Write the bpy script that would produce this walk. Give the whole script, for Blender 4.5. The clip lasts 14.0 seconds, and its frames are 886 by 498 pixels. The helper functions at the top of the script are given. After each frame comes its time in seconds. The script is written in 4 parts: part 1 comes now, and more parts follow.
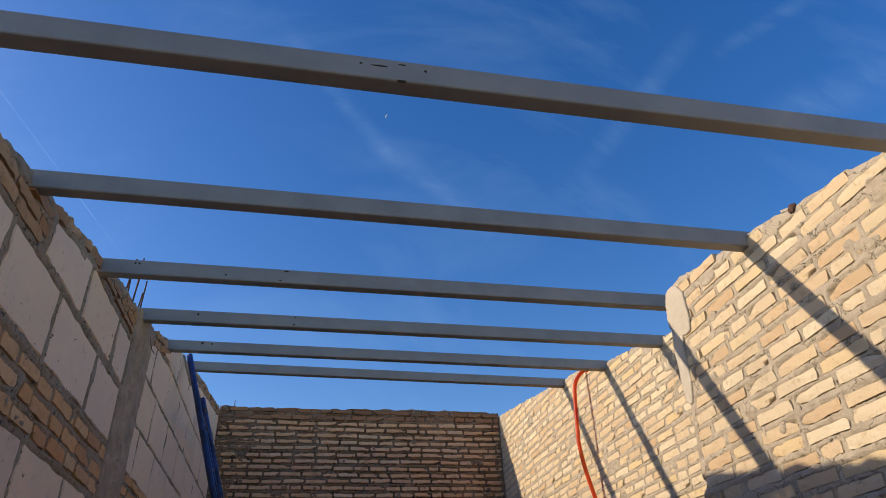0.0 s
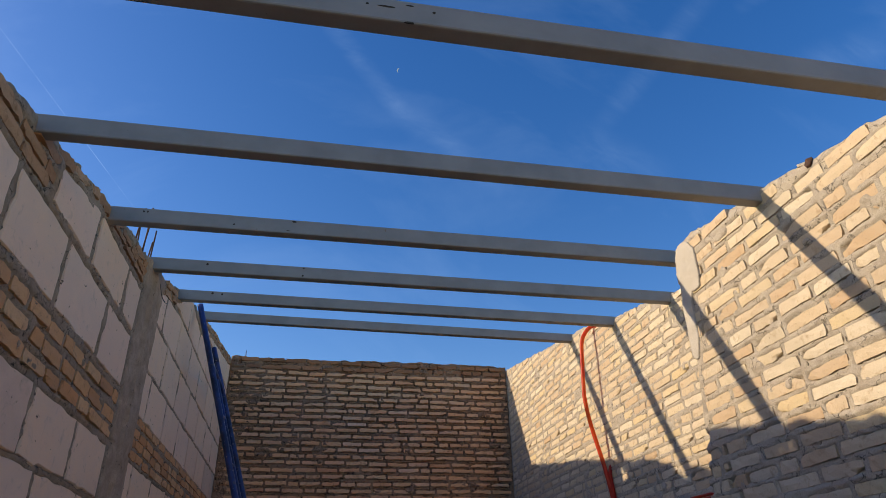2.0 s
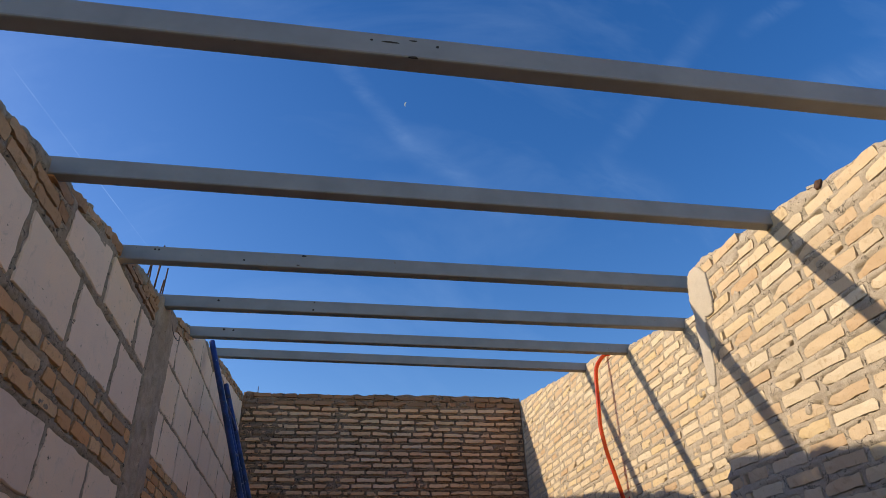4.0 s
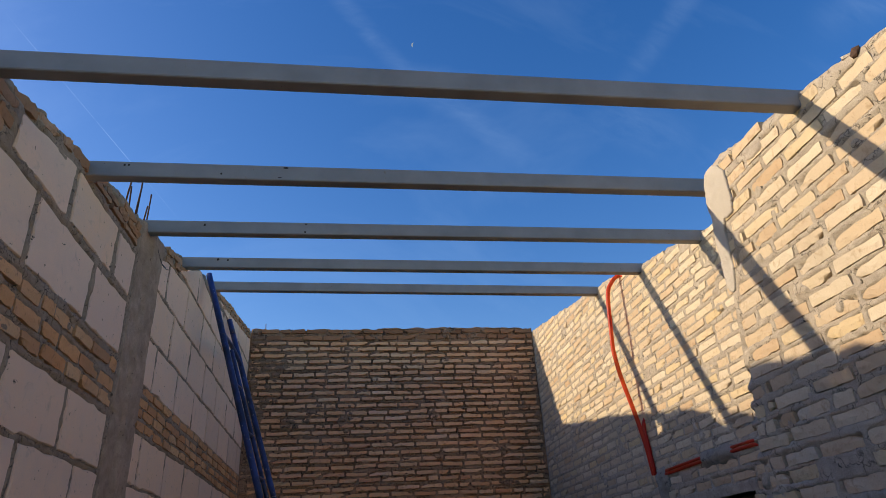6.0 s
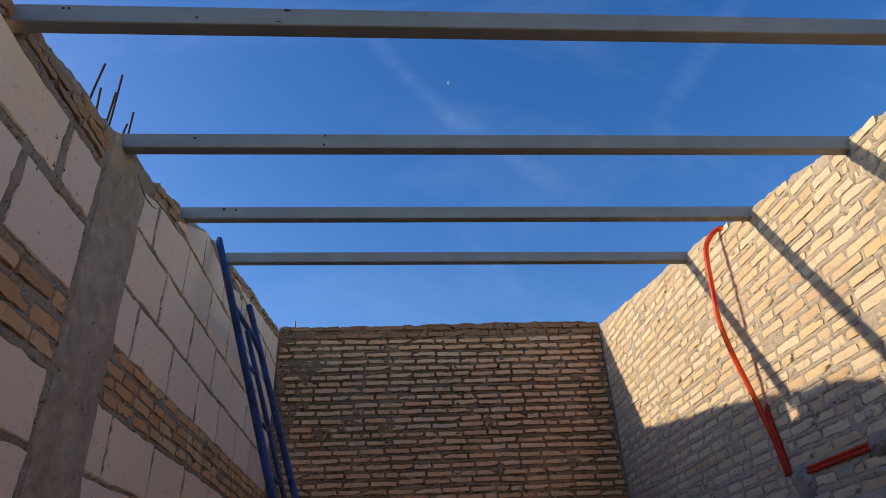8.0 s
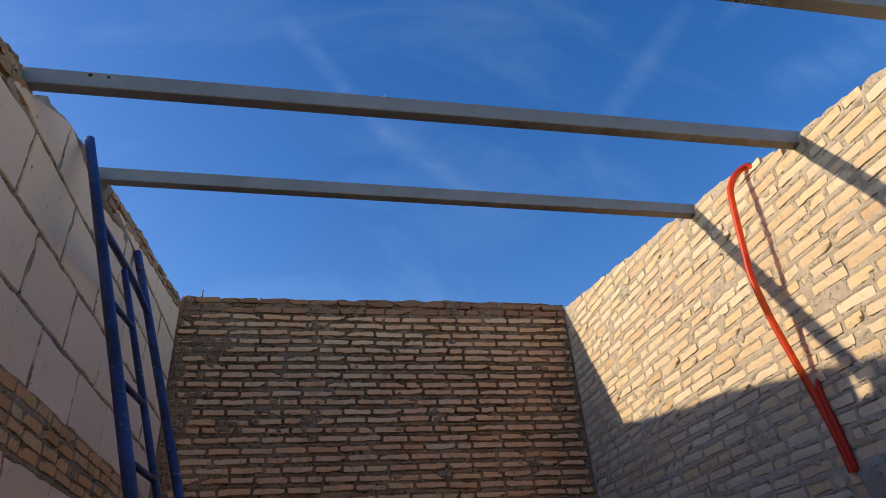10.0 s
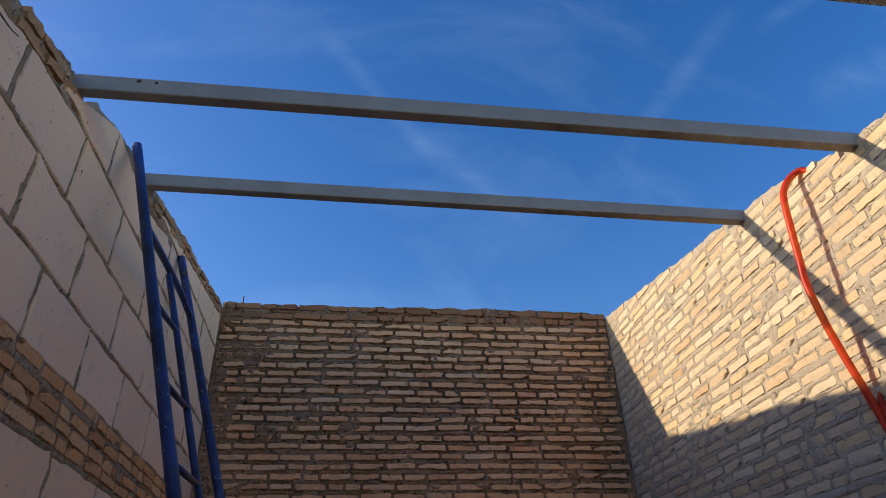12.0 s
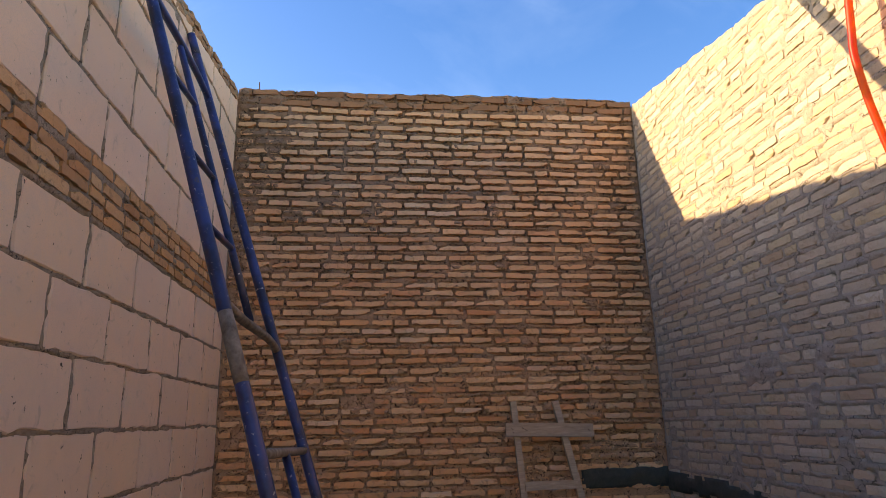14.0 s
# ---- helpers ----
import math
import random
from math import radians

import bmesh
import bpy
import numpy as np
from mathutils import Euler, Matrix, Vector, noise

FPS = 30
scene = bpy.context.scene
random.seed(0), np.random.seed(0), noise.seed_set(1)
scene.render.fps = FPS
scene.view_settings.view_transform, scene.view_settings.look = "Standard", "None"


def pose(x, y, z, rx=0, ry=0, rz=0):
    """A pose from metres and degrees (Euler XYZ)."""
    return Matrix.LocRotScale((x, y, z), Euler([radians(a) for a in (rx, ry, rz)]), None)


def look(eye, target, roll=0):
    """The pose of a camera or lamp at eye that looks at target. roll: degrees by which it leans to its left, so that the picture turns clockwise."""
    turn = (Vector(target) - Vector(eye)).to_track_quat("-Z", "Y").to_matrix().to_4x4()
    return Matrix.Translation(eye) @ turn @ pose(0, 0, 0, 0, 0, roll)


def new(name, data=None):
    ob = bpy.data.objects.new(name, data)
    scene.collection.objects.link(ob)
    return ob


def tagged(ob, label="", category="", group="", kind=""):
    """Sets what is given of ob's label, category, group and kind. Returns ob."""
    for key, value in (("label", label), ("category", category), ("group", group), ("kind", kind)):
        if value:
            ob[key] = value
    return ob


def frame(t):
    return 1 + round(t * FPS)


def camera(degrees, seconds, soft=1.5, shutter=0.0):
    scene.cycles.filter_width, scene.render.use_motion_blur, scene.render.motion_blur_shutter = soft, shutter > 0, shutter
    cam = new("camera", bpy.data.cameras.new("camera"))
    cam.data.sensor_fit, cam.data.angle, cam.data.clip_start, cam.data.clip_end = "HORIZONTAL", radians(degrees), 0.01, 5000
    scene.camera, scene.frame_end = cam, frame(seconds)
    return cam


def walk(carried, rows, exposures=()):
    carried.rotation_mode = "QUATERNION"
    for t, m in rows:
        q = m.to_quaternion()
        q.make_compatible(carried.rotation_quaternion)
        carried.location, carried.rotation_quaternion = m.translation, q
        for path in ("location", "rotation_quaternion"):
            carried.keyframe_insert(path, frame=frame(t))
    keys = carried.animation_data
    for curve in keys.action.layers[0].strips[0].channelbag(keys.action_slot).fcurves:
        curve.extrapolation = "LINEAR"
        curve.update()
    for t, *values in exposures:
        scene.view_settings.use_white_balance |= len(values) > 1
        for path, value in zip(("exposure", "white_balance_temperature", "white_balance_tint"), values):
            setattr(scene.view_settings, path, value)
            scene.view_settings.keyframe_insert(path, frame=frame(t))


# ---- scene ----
cam = camera(68.9, 14.0, soft=0.8)
PATH = [
    (0, (1.005, 2.923, 1.705), (1.378, 4.564, 2.786), -2.72),
    (0.5, (1.004, 2.930, 1.702), (1.375, 4.577, 2.774), -2.68),
    (1, (1.006, 2.928, 1.700), (1.368, 4.577, 2.773), -2.97),
    (1.5, (1.024, 2.942, 1.699), (1.381, 4.632, 2.708), -1.75),
    (2, (1.021, 2.949, 1.696), (1.372, 4.664, 2.663), -1.36),
    (2.2, (1.021, 2.947, 1.697), (1.365, 4.647, 2.692), -1.36),
    (4.3, (1.028, 2.953, 1.698), (1.334, 4.627, 2.748), -2.40),
    (4.5, (1.025, 2.957, 1.693), (1.330, 4.647, 2.717), -2.50),
    (5, (1.068, 2.993, 1.678), (1.399, 4.757, 2.561), -2.90),
    (5.5, (1.120, 3.050, 1.648), (1.372, 4.845, 2.493), -3.00),
    (6, (1.161, 3.227, 1.671), (1.437, 4.992, 2.571), -3.30),
    (6.5, (1.158, 3.497, 1.698), (1.458, 5.237, 2.637), -3.41),
    (7, (1.237, 3.726, 1.668), (1.468, 5.461, 2.636), -2.71),
    (7.5, (1.276, 3.935, 1.651), (1.457, 5.691, 2.592), -2.93),
    (7.7, (1.226, 4.088, 1.619), (1.375, 5.830, 2.591), -3.00),
    (9.8, (1.135, 5.415, 1.756), (1.429, 7.094, 2.802), -3.20),
    (10, (1.137, 5.479, 1.758), (1.505, 7.154, 2.788), -4.30),
    (10.5, (1.120, 5.547, 1.750), (1.564, 7.254, 2.693), -4.00),
    (11, (1.128, 5.547, 1.747), (1.536, 7.262, 2.692), -3.80),
    (11.5, (1.094, 5.547, 1.758), (1.416, 7.246, 2.763), -2.90),
    (12, (1.115, 5.528, 1.765), (1.374, 7.204, 2.825), -2.20),
    (12.5, (1.118, 5.541, 1.768), (1.372, 7.192, 2.868), -2.00),
    (13, (1.117, 5.559, 1.770), (1.399, 7.193, 2.888), -2.20),
    (13.5, (1.091, 5.623, 1.742), (1.375, 7.443, 2.520), -2.30),
    (14, (1.104, 5.613, 1.662), (1.322, 7.535, 2.171), -1.20),
]
EXPOSURES = [(0.0, 0.73, 8600, 9), (4.5, 0.76, 8800, 9), (10.0, 0.85, 8800, 9), (13.0, 0.88, 8800, 9), (13.5, 1.05, 9800, 11), (14.0, 1.81, 12800, 17)]
walk(cam, [(t, look(eye, target, roll)) for t, eye, target, roll in PATH], EXPOSURES)

SKY_STRENGTH, SUN_STRENGTH = 0.15, 2.95
# bands of high cloud: from, to, width, strength
WISPS = [
    ((-0.078, 0.627, 0.775), (0.136, 0.775, 0.617), 0.020, 0.036),
    ((0.061, 0.729, 0.682), (0.295, 0.796, 0.528), 0.026, 0.029),
    ((0.487, 0.487, 0.725), (0.375, 0.702, 0.606), 0.024, 0.029),
    ((0.593, 0.404, 0.696), (0.510, 0.514, 0.690), 0.016, 0.036),
    ((0.710, 0.392, 0.585), (0.575, 0.551, 0.606), 0.040, 0.036),
    ((-0.427, 0.636, 0.643), (-0.246, 0.847, 0.472), 0.0009, 0.12),
    ((0.484, 0.702, 0.522), (0.327, 0.718, 0.614), 0.050, 0.034),
]
MOON = Vector((0.085, 0.71, 0.699)).normalized()
BEAMS = [(4.105, 3.078, 2.95), (4.96, 3.256, 2.95), (5.80, 3.402, 2.95), (6.62, 3.56, 3.46), (7.50, 3.757, 3.46), (8.39, 3.957, 3.46)]
# drilled holes and scrapes on the webs, by beam: x, depth below the top, half width, half height
BEAM_MARKS = {
    0: [(1.126, 0.032, 0.022, 0.0025), (1.075, 0.030, 0.004, 0.003), (1.186, 0.018, 0.010, 0.002), (1.249, 0.032, 0.004, 0.004), (1.185, 0.080, 0.012, 0.003)],
    2: [(0.14, 0.020, 0.005, 0.005), (0.158, 0.020, 0.005, 0.005), (0.847, 0.012, 0.012, 0.005), (0.562, 0.053, 0.005, 0.005), (0.822, 0.066, 0.009, 0.002)],
    3: [(0.314, 0.027, 0.007, 0.007), (0.885, 0.012, 0.005, 0.005), (0.882, 0.064, 0.006, 0.006)],
    4: [(0.215, 0.018, 0.009, 0.009), (0.283, 0.022, 0.007, 0.007)],
}

# ---- world, sun ----
SUN = Vector((3.36, -0.70, -1.30)).normalized()      # the way the sunlight travels
ELEV = math.asin(-SUN.z)
world = bpy.data.worlds.new("world")
scene.world = world
world.use_nodes = True
wt = world.node_tree
wt.nodes.clear()


def link(tree, a, b):
    tree.links.new(a, b)


def node(tree, kind, **sets):
    n = tree.nodes.new(kind)
    for key, value in sets.items():
        setattr(n, key, value)
    return n


def math_node(tree, op, a, b=None, clamp=False):
    n = tree.nodes.new("ShaderNodeMath")
    n.operation = op
    n.use_clamp = clamp
    for i, v in enumerate((a, b)):
        if v is None:
            continue
        if isinstance(v, (int, float)):
            n.inputs[i].default_value = v
        else:
            link(tree, v, n.inputs[i])
    return n.outputs[0]


def mix_colour(tree, fac, a, b, mode="MIX"):
    n = tree.nodes.new("ShaderNodeMix")
    n.data_type = "RGBA"
    n.blend_type = mode
    for s, v in ((n.inputs[0], fac), (n.inputs[6], a), (n.inputs[7], b)):
        if isinstance(v, (int, float)):
            s.default_value = v
        elif isinstance(v, tuple):
            s.default_value = (*v, 1) if len(v) == 3 else v
        else:
            link(tree, v, s)
    return n.outputs[2]


def ramp(tree, fac, stops):
    n = tree.nodes.new("ShaderNodeValToRGB")
    el = n.color_ramp.elements
    while len(el) < len(stops):
        el.new(0.5)
    for e, (p, c) in zip(el, stops):
        e.position = p
        e.color = (c, c, c, 1) if isinstance(c, (int, float)) else (*c, 1)
    link(tree, fac, n.inputs[0])
    return n.outputs[0]


def noise_node(tree, vec, scale, detail=4.0, rough=0.55, distort=0.0):
    n = tree.nodes.new("ShaderNodeTexNoise")
    n.inputs["Scale"].default_value = scale
    n.inputs["Detail"].default_value = detail
    n.inputs["Roughness"].default_value = rough
    n.inputs["Distortion"].default_value = distort
    if vec is not None:
        link(tree, vec, n.inputs["Vector"])
    return n.outputs[0]


sky = node(wt, "ShaderNodeTexSky", sky_type="NISHITA", sun_disc=False)
sky.sun_elevation = ELEV
sky.sun_rotation = math.atan2(-SUN.x, -SUN.y)
sky.altitude = 150
sky.air_density = 1.0
sky.dust_density = 0.6
sky.ozone_density = 2.2
coord = node(wt, "ShaderNodeTexCoord")


def dot_node(vec):
    n = node(wt, "ShaderNodeVectorMath", operation="DOT_PRODUCT")
    link(wt, coord.outputs["Generated"], n.inputs[0])
    n.inputs[1].default_value = vec
    return n.outputs["Value"]


# thin cirrus: stretched noise over the whole sky and a few long wisps
stretch = node(wt, "ShaderNodeMapping")
stretch.inputs["Rotation"].default_value = (0.2, 0.4, 0.75)
stretch.inputs["Scale"].default_value = (1.2, 5.0, 1.6)
link(wt, coord.outputs["Generated"], stretch.inputs["Vector"])
veil = ramp(wt, noise_node(wt, stretch.outputs[0], 1.6, 6, 0.6, 0.7), [(0.50, 0.0), (0.95, 0.05)])
streak = ramp(wt, noise_node(wt, stretch.outputs[0], 9.0, 5, 0.6, 0.4), [(0.30, 0.0), (0.75, 1.0)])
cloud = veil


def wisp(start, end, width, strength):
    """A soft band of high cloud along the great circle from start to end."""
    a, b = Vector(start).normalized(), Vector(end).normalized()
    n = a.cross(b).normalized()
    mid = (a + b).normalized()
    across = math_node(wt, "DIVIDE", dot_node(n), width)
    across = math_node(wt, "MULTIPLY", across, across)
    across = math_node(wt, "SUBTRACT", 1.0, across, True)
    across = math_node(wt, "MULTIPLY", across, across)
    half = math.acos(max(-1, min(1, a.dot(mid))))
    along = math_node(wt, "DIVIDE", math_node(wt, "SUBTRACT", 1.0, dot_node(mid)), 1 - math.cos(half))
    along = math_node(wt, "SUBTRACT", 1.0, along, True)
    return math_node(wt, "MULTIPLY", math_node(wt, "MULTIPLY", across, along),
                     math_node(wt, "MULTIPLY", streak, strength))


for args in WISPS:
    cloud = math_node(wt, "ADD", cloud, wisp(*args), True)
lit = mix_colour(wt, cloud, sky.outputs[0], (7.0, 9.4, 11.8))
back = node(wt, "ShaderNodeBackground")
back.inputs["Strength"].default_value = SKY_STRENGTH
tint = node(wt, "ShaderNodeHueSaturation")
tint.inputs["Hue"].default_value = 0.518
tint.inputs["Saturation"].default_value = 1.41
link(wt, lit, tint.inputs["Color"])
link(wt, tint.outputs[0], back.inputs["Color"])
link(wt, back.outputs[0], node(wt, "ShaderNodeOutputWorld").inputs[0])

sun_data = bpy.data.lights.new("sun", "SUN")
sun_data.energy = SUN_STRENGTH
sun_data.angle = radians(0.55)
sun_data.color = (1.0, 0.90, 0.77)
sun = new("sun", sun_data)
sun.matrix_world = look((-20, 10, 20), Vector((-20, 10, 20)) + SUN)


# ---- materials ----
def material(name, rough=0.9, metal=0.0):
    m = bpy.data.materials.new(name)
    m.use_nodes = True
    t = m.node_tree
    b = t.nodes["Principled BSDF"]
    b.inputs["Roughness"].default_value = rough
    b.inputs["Metallic"].default_value = metal
    b.inputs["Specular IOR Level"].default_value = 0.25
    g = t.nodes.new("ShaderNodeNewGeometry")
    return m, t, b, g.outputs["Position"], g


def bump(t, b, height, strength, dist=0.01):
    n = t.nodes.new("ShaderNodeBump")
    n.inputs["Strength"].default_value = strength
    n.inputs["Distance"].default_value = dist
    link(t, height, n.inputs["Height"])
    link(t, n.outputs[0], b.inputs["Normal"])


def crack_lines(t, pos, scale=11.0, width=0.03, gate=(0.46, 0.56), deep=0.25):
    """Thin ragged dark cracks, here and there: a factor for the colour."""
    warp = t.nodes.new("ShaderNodeTexNoise")
    warp.inputs["Scale"].default_value = 38
    warp.inputs["Detail"].default_value = 3
    link(t, pos, warp.inputs["Vector"])
    mv = t.nodes.new("ShaderNodeVectorMath")
    mv.operation = "MULTIPLY_ADD"
    link(t, warp.outputs["Color"], mv.inputs[0])
    mv.inputs[1].default_value = (0.05, 0.05, 0.05)
    link(t, pos, mv.inputs[2])
    v = t.nodes.new("ShaderNodeTexVoronoi")
    v.feature = "DISTANCE_TO_EDGE"
    v.inputs["Scale"].default_value = scale
    link(t, mv.outputs[0], v.inputs["Vector"])
    line = ramp(t, v.outputs["Distance"], [(0.0, 1.0), (width, 0.0)])
    where = ramp(t, noise_node(t, pos, 7, 4, 0.6), [(gate[0], 0.0), (gate[1], 1.0)])
    return math_node(t, "SUBTRACT", 1.0, math_node(t, "MULTIPLY", math_node(t, "MULTIPLY", line, where), 1 - deep))


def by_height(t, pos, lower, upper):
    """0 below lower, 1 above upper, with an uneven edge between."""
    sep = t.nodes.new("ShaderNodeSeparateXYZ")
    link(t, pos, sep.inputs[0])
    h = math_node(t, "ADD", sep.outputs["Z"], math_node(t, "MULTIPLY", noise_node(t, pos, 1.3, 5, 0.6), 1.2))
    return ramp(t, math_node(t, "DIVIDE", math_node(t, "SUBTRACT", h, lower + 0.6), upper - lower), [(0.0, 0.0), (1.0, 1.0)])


def brick_material(name, single, tones, soot, dirt, pit=0.35, grey=None):
    """Clay brick. single: one object a brick; else one island a brick."""
    m, t, b, pos, g = material(name, 0.93)
    rnd = t.nodes.new("ShaderNodeObjectInfo").outputs["Random"] if single else g.outputs["Random Per Island"]
    n = len(tones) - 1
    base = ramp(t, rnd, [(i / n, c) for i, c in enumerate(tones)])
    if grey:      # greyer upper courses, also darkened so the foot looks better lit
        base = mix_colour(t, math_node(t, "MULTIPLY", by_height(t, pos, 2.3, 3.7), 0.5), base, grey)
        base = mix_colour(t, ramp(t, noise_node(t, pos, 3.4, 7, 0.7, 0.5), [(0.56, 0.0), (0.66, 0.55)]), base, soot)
    fine = noise_node(t, pos, 170, 5, 0.7)
    blot = noise_node(t, pos, 26, 5, 0.65, 0.6)
    wide = noise_node(t, pos, 2.3, 4, 0.6)
    c = mix_colour(t, ramp(t, fine, [(0.32, 0.45), (0.62, 0.0)]), base, dirt)
    c = mix_colour(t, ramp(t, blot, [(0.55, 0.0), (0.72, 0.75)]), c, soot)
    c = mix_colour(t, ramp(t, wide, [(0.45, 0.0), (0.75, 0.55)]), c, dirt)
    pits = ramp(t, noise_node(t, pos, 70, 6, 0.75, 0.4), [(0.29, pit), (0.37, 1.0)])
    c = mix_colour(t, 1.0, c, pits, "MULTIPLY")
    link(t, c, b.inputs["Base Color"])
    bump(t, b, math_node(t, "ADD", math_node(t, "MULTIPLY", fine, 0.4), blot), 0.8, 0.006)
    return m


def mortar_material(name, light, dark, stain, holes=0.30, cracks=True, grey=None):
    m, t, b, pos, g = material(name, 0.95)
    wide = noise_node(t, pos, 1.7, 5, 0.62, 0.4)
    mid = noise_node(t, pos, 14, 5, 0.65, 0.5)
    fine = noise_node(t, pos, 220, 4, 0.7)
    c = mix_colour(t, ramp(t, mid, [(0.35, 0.0), (0.7, 1.0)]), dark, light)
    c = mix_colour(t, ramp(t, wide, [(0.45, 0.0), (0.72, 0.7)]), c, stain)
    # greyer mortar higher up, also darkened to imitate more light at the foot
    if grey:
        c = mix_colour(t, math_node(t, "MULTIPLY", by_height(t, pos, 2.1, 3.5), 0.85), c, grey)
    c = mix_colour(t, ramp(t, fine, [(0.3, 0.5), (0.6, 0.0)]), c, tuple(v * 0.5 for v in dark))
    voids = ramp(t, noise_node(t, pos, 42, 5, 0.7, 0.7), [(holes, 0.2), (holes + 0.06, 1.0)])
    c = mix_colour(t, 1.0, c, voids, "MULTIPLY")
    if cracks:
        c = mix_colour(t, 1.0, c, crack_lines(t, pos, 12.0, 0.035), "MULTIPLY")
    link(t, c, b.inputs["Base Color"])
    bump(t, b, math_node(t, "ADD", math_node(t, "ADD", math_node(t, "MULTIPLY", fine, 0.5), mid), voids), 0.9, 0.008)
    return m


SUNNY = [(0.554, 0.439, 0.31), (0.506, 0.368, 0.244), (0.592, 0.506, 0.392), (0.535, 0.411, 0.282), (0.468, 0.315, 0.196), (0.611, 0.535, 0.42), (0.573, 0.468, 0.334), (0.573, 0.439, 0.258)]
ORANGE = [(0.787, 0.405, 0.184), (0.672, 0.299, 0.124), (0.787, 0.475, 0.256), (0.73, 0.352, 0.152), (0.48, 0.207, 0.088), (0.768, 0.414, 0.2)]
BROWN = [(0.90, 0.47, 0.24), (0.84, 0.38, 0.17), (0.90, 0.54, 0.31), (0.89, 0.48, 0.24), (0.76, 0.30, 0.13), (0.91, 0.59, 0.38)]
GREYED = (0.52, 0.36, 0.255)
EAST_ONE = brick_material("tan_brick", True, SUNNY, (0.32, 0.215, 0.13), (0.42, 0.35, 0.27), 0.22)
EAST_ALL = brick_material("tan_brick_courses", False, SUNNY, (0.32, 0.215, 0.13), (0.42, 0.35, 0.27), 0.22)
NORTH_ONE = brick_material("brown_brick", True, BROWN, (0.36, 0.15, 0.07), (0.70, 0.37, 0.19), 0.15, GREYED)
NORTH_TOP = brick_material("dark_red_brick", False, [(0.32, 0.14, 0.075), (0.42, 0.20, 0.105), (0.24, 0.11, 0.06), (0.36, 0.18, 0.10)], (0.14, 0.075, 0.045), (0.27, 0.15, 0.09), 0.2)
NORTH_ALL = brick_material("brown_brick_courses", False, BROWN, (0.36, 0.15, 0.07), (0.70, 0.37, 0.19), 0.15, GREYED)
WEST_ONE = brick_material("orange_brick", True, ORANGE, (0.24, 0.11, 0.055), (0.52, 0.275, 0.14), 0.2)
WEST_TOP = brick_material("weathered_brick", True, [(0.56, 0.28, 0.135), (0.36, 0.175, 0.09), (0.60, 0.35, 0.20), (0.46, 0.22, 0.105)], (0.17, 0.085, 0.047), (0.36, 0.20, 0.11), 0.2)
M_EAST = mortar_material("grey_mortar", (0.49, 0.43, 0.36), (0.34, 0.295, 0.245), (0.43, 0.365, 0.30), 0.32)
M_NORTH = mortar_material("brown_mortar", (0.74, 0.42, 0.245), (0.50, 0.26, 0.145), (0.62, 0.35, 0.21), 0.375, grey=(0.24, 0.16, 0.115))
M_WEST = mortar_material("sandy_mortar", (0.50, 0.37, 0.265), (0.31, 0.215, 0.145), (0.40, 0.275, 0.185), 0.34)
M_COLUMN = mortar_material("cast_concrete", (0.60, 0.43, 0.305), (0.38, 0.26, 0.175), (0.31, 0.20, 0.13), 0.31, False)
M_PATCH = mortar_material("smooth_render", (0.53, 0.49, 0.44), (0.46, 0.42, 0.375), (0.49, 0.44, 0.385), 0.18, False)
M_WET = mortar_material("fresh_mortar", (0.34, 0.315, 0.285), (0.23, 0.215, 0.195), (0.28, 0.26, 0.23))
M_DARK = mortar_material("wet_dark_mortar", (0.10, 0.10, 0.085), (0.055, 0.06, 0.05), (0.08, 0.08, 0.065), 0.25, False)
# floor out of view, paled and reddened to bounce light onto the lower walls
M_FLOOR = mortar_material("sandy_floor", (0.72, 0.52, 0.36), (0.62, 0.43, 0.29), (0.64, 0.42, 0.27), 0.2, False)
M_PLAIN = mortar_material("rough_masonry", (0.60, 0.48, 0.36), (0.50, 0.40, 0.29), (0.52, 0.40, 0.28))
# earth out of view, brightened to bounce warm light into the room
M_EARTH = mortar_material("red_earth", (0.45, 0.28, 0.17), (0.36, 0.21, 0.12), (0.33, 0.24, 0.15), 0.2, False)


def block_material():
    m, t, b, pos, g = material("aerated_block", 0.95)
    rnd = t.nodes.new("ShaderNodeObjectInfo").outputs["Random"]
    base = ramp(t, rnd, [(0.0, (0.89, 0.59, 0.40)), (0.25, (0.90, 0.63, 0.45)), (0.45, (0.84, 0.57, 0.40)), (0.5, (0.68, 0.47, 0.35)),
                         (0.55, (0.86, 0.58, 0.40)), (0.75, (0.90, 0.60, 0.38)), (1.0, (0.89, 0.62, 0.44))])
    wide = noise_node(t, pos, 4.5, 6, 0.68, 0.9)
    fine = noise_node(t, pos, 240, 3, 0.6)
    c = mix_colour(t, ramp(t, wide, [(0.38, 0.0), (0.70, 0.8)]), base, (0.80, 0.57, 0.42))
    c = mix_colour(t, ramp(t, fine, [(0.3, 0.3), (0.55, 0.0)]), c, (0.58, 0.46, 0.37))
    pits = ramp(t, noise_node(t, pos, 30, 5, 0.62, 0.5), [(0.305, 0.12), (0.335, 1.0)])
    rub = noise_node(t, pos, 13, 6, 0.7, 1.2)
    c = mix_colour(t, ramp(t, rub, [(0.58, 0.0), (0.72, 0.6)]), c, (0.50, 0.37, 0.27))
    c = mix_colour(t, 1.0, c, pits, "MULTIPLY")
    link(t, c, b.inputs["Base Color"])
    bump(t, b, math_node(t, "ADD", math_node(t, "MULTIPLY", fine, 0.3), pits), 0.5, 0.004)
    return m


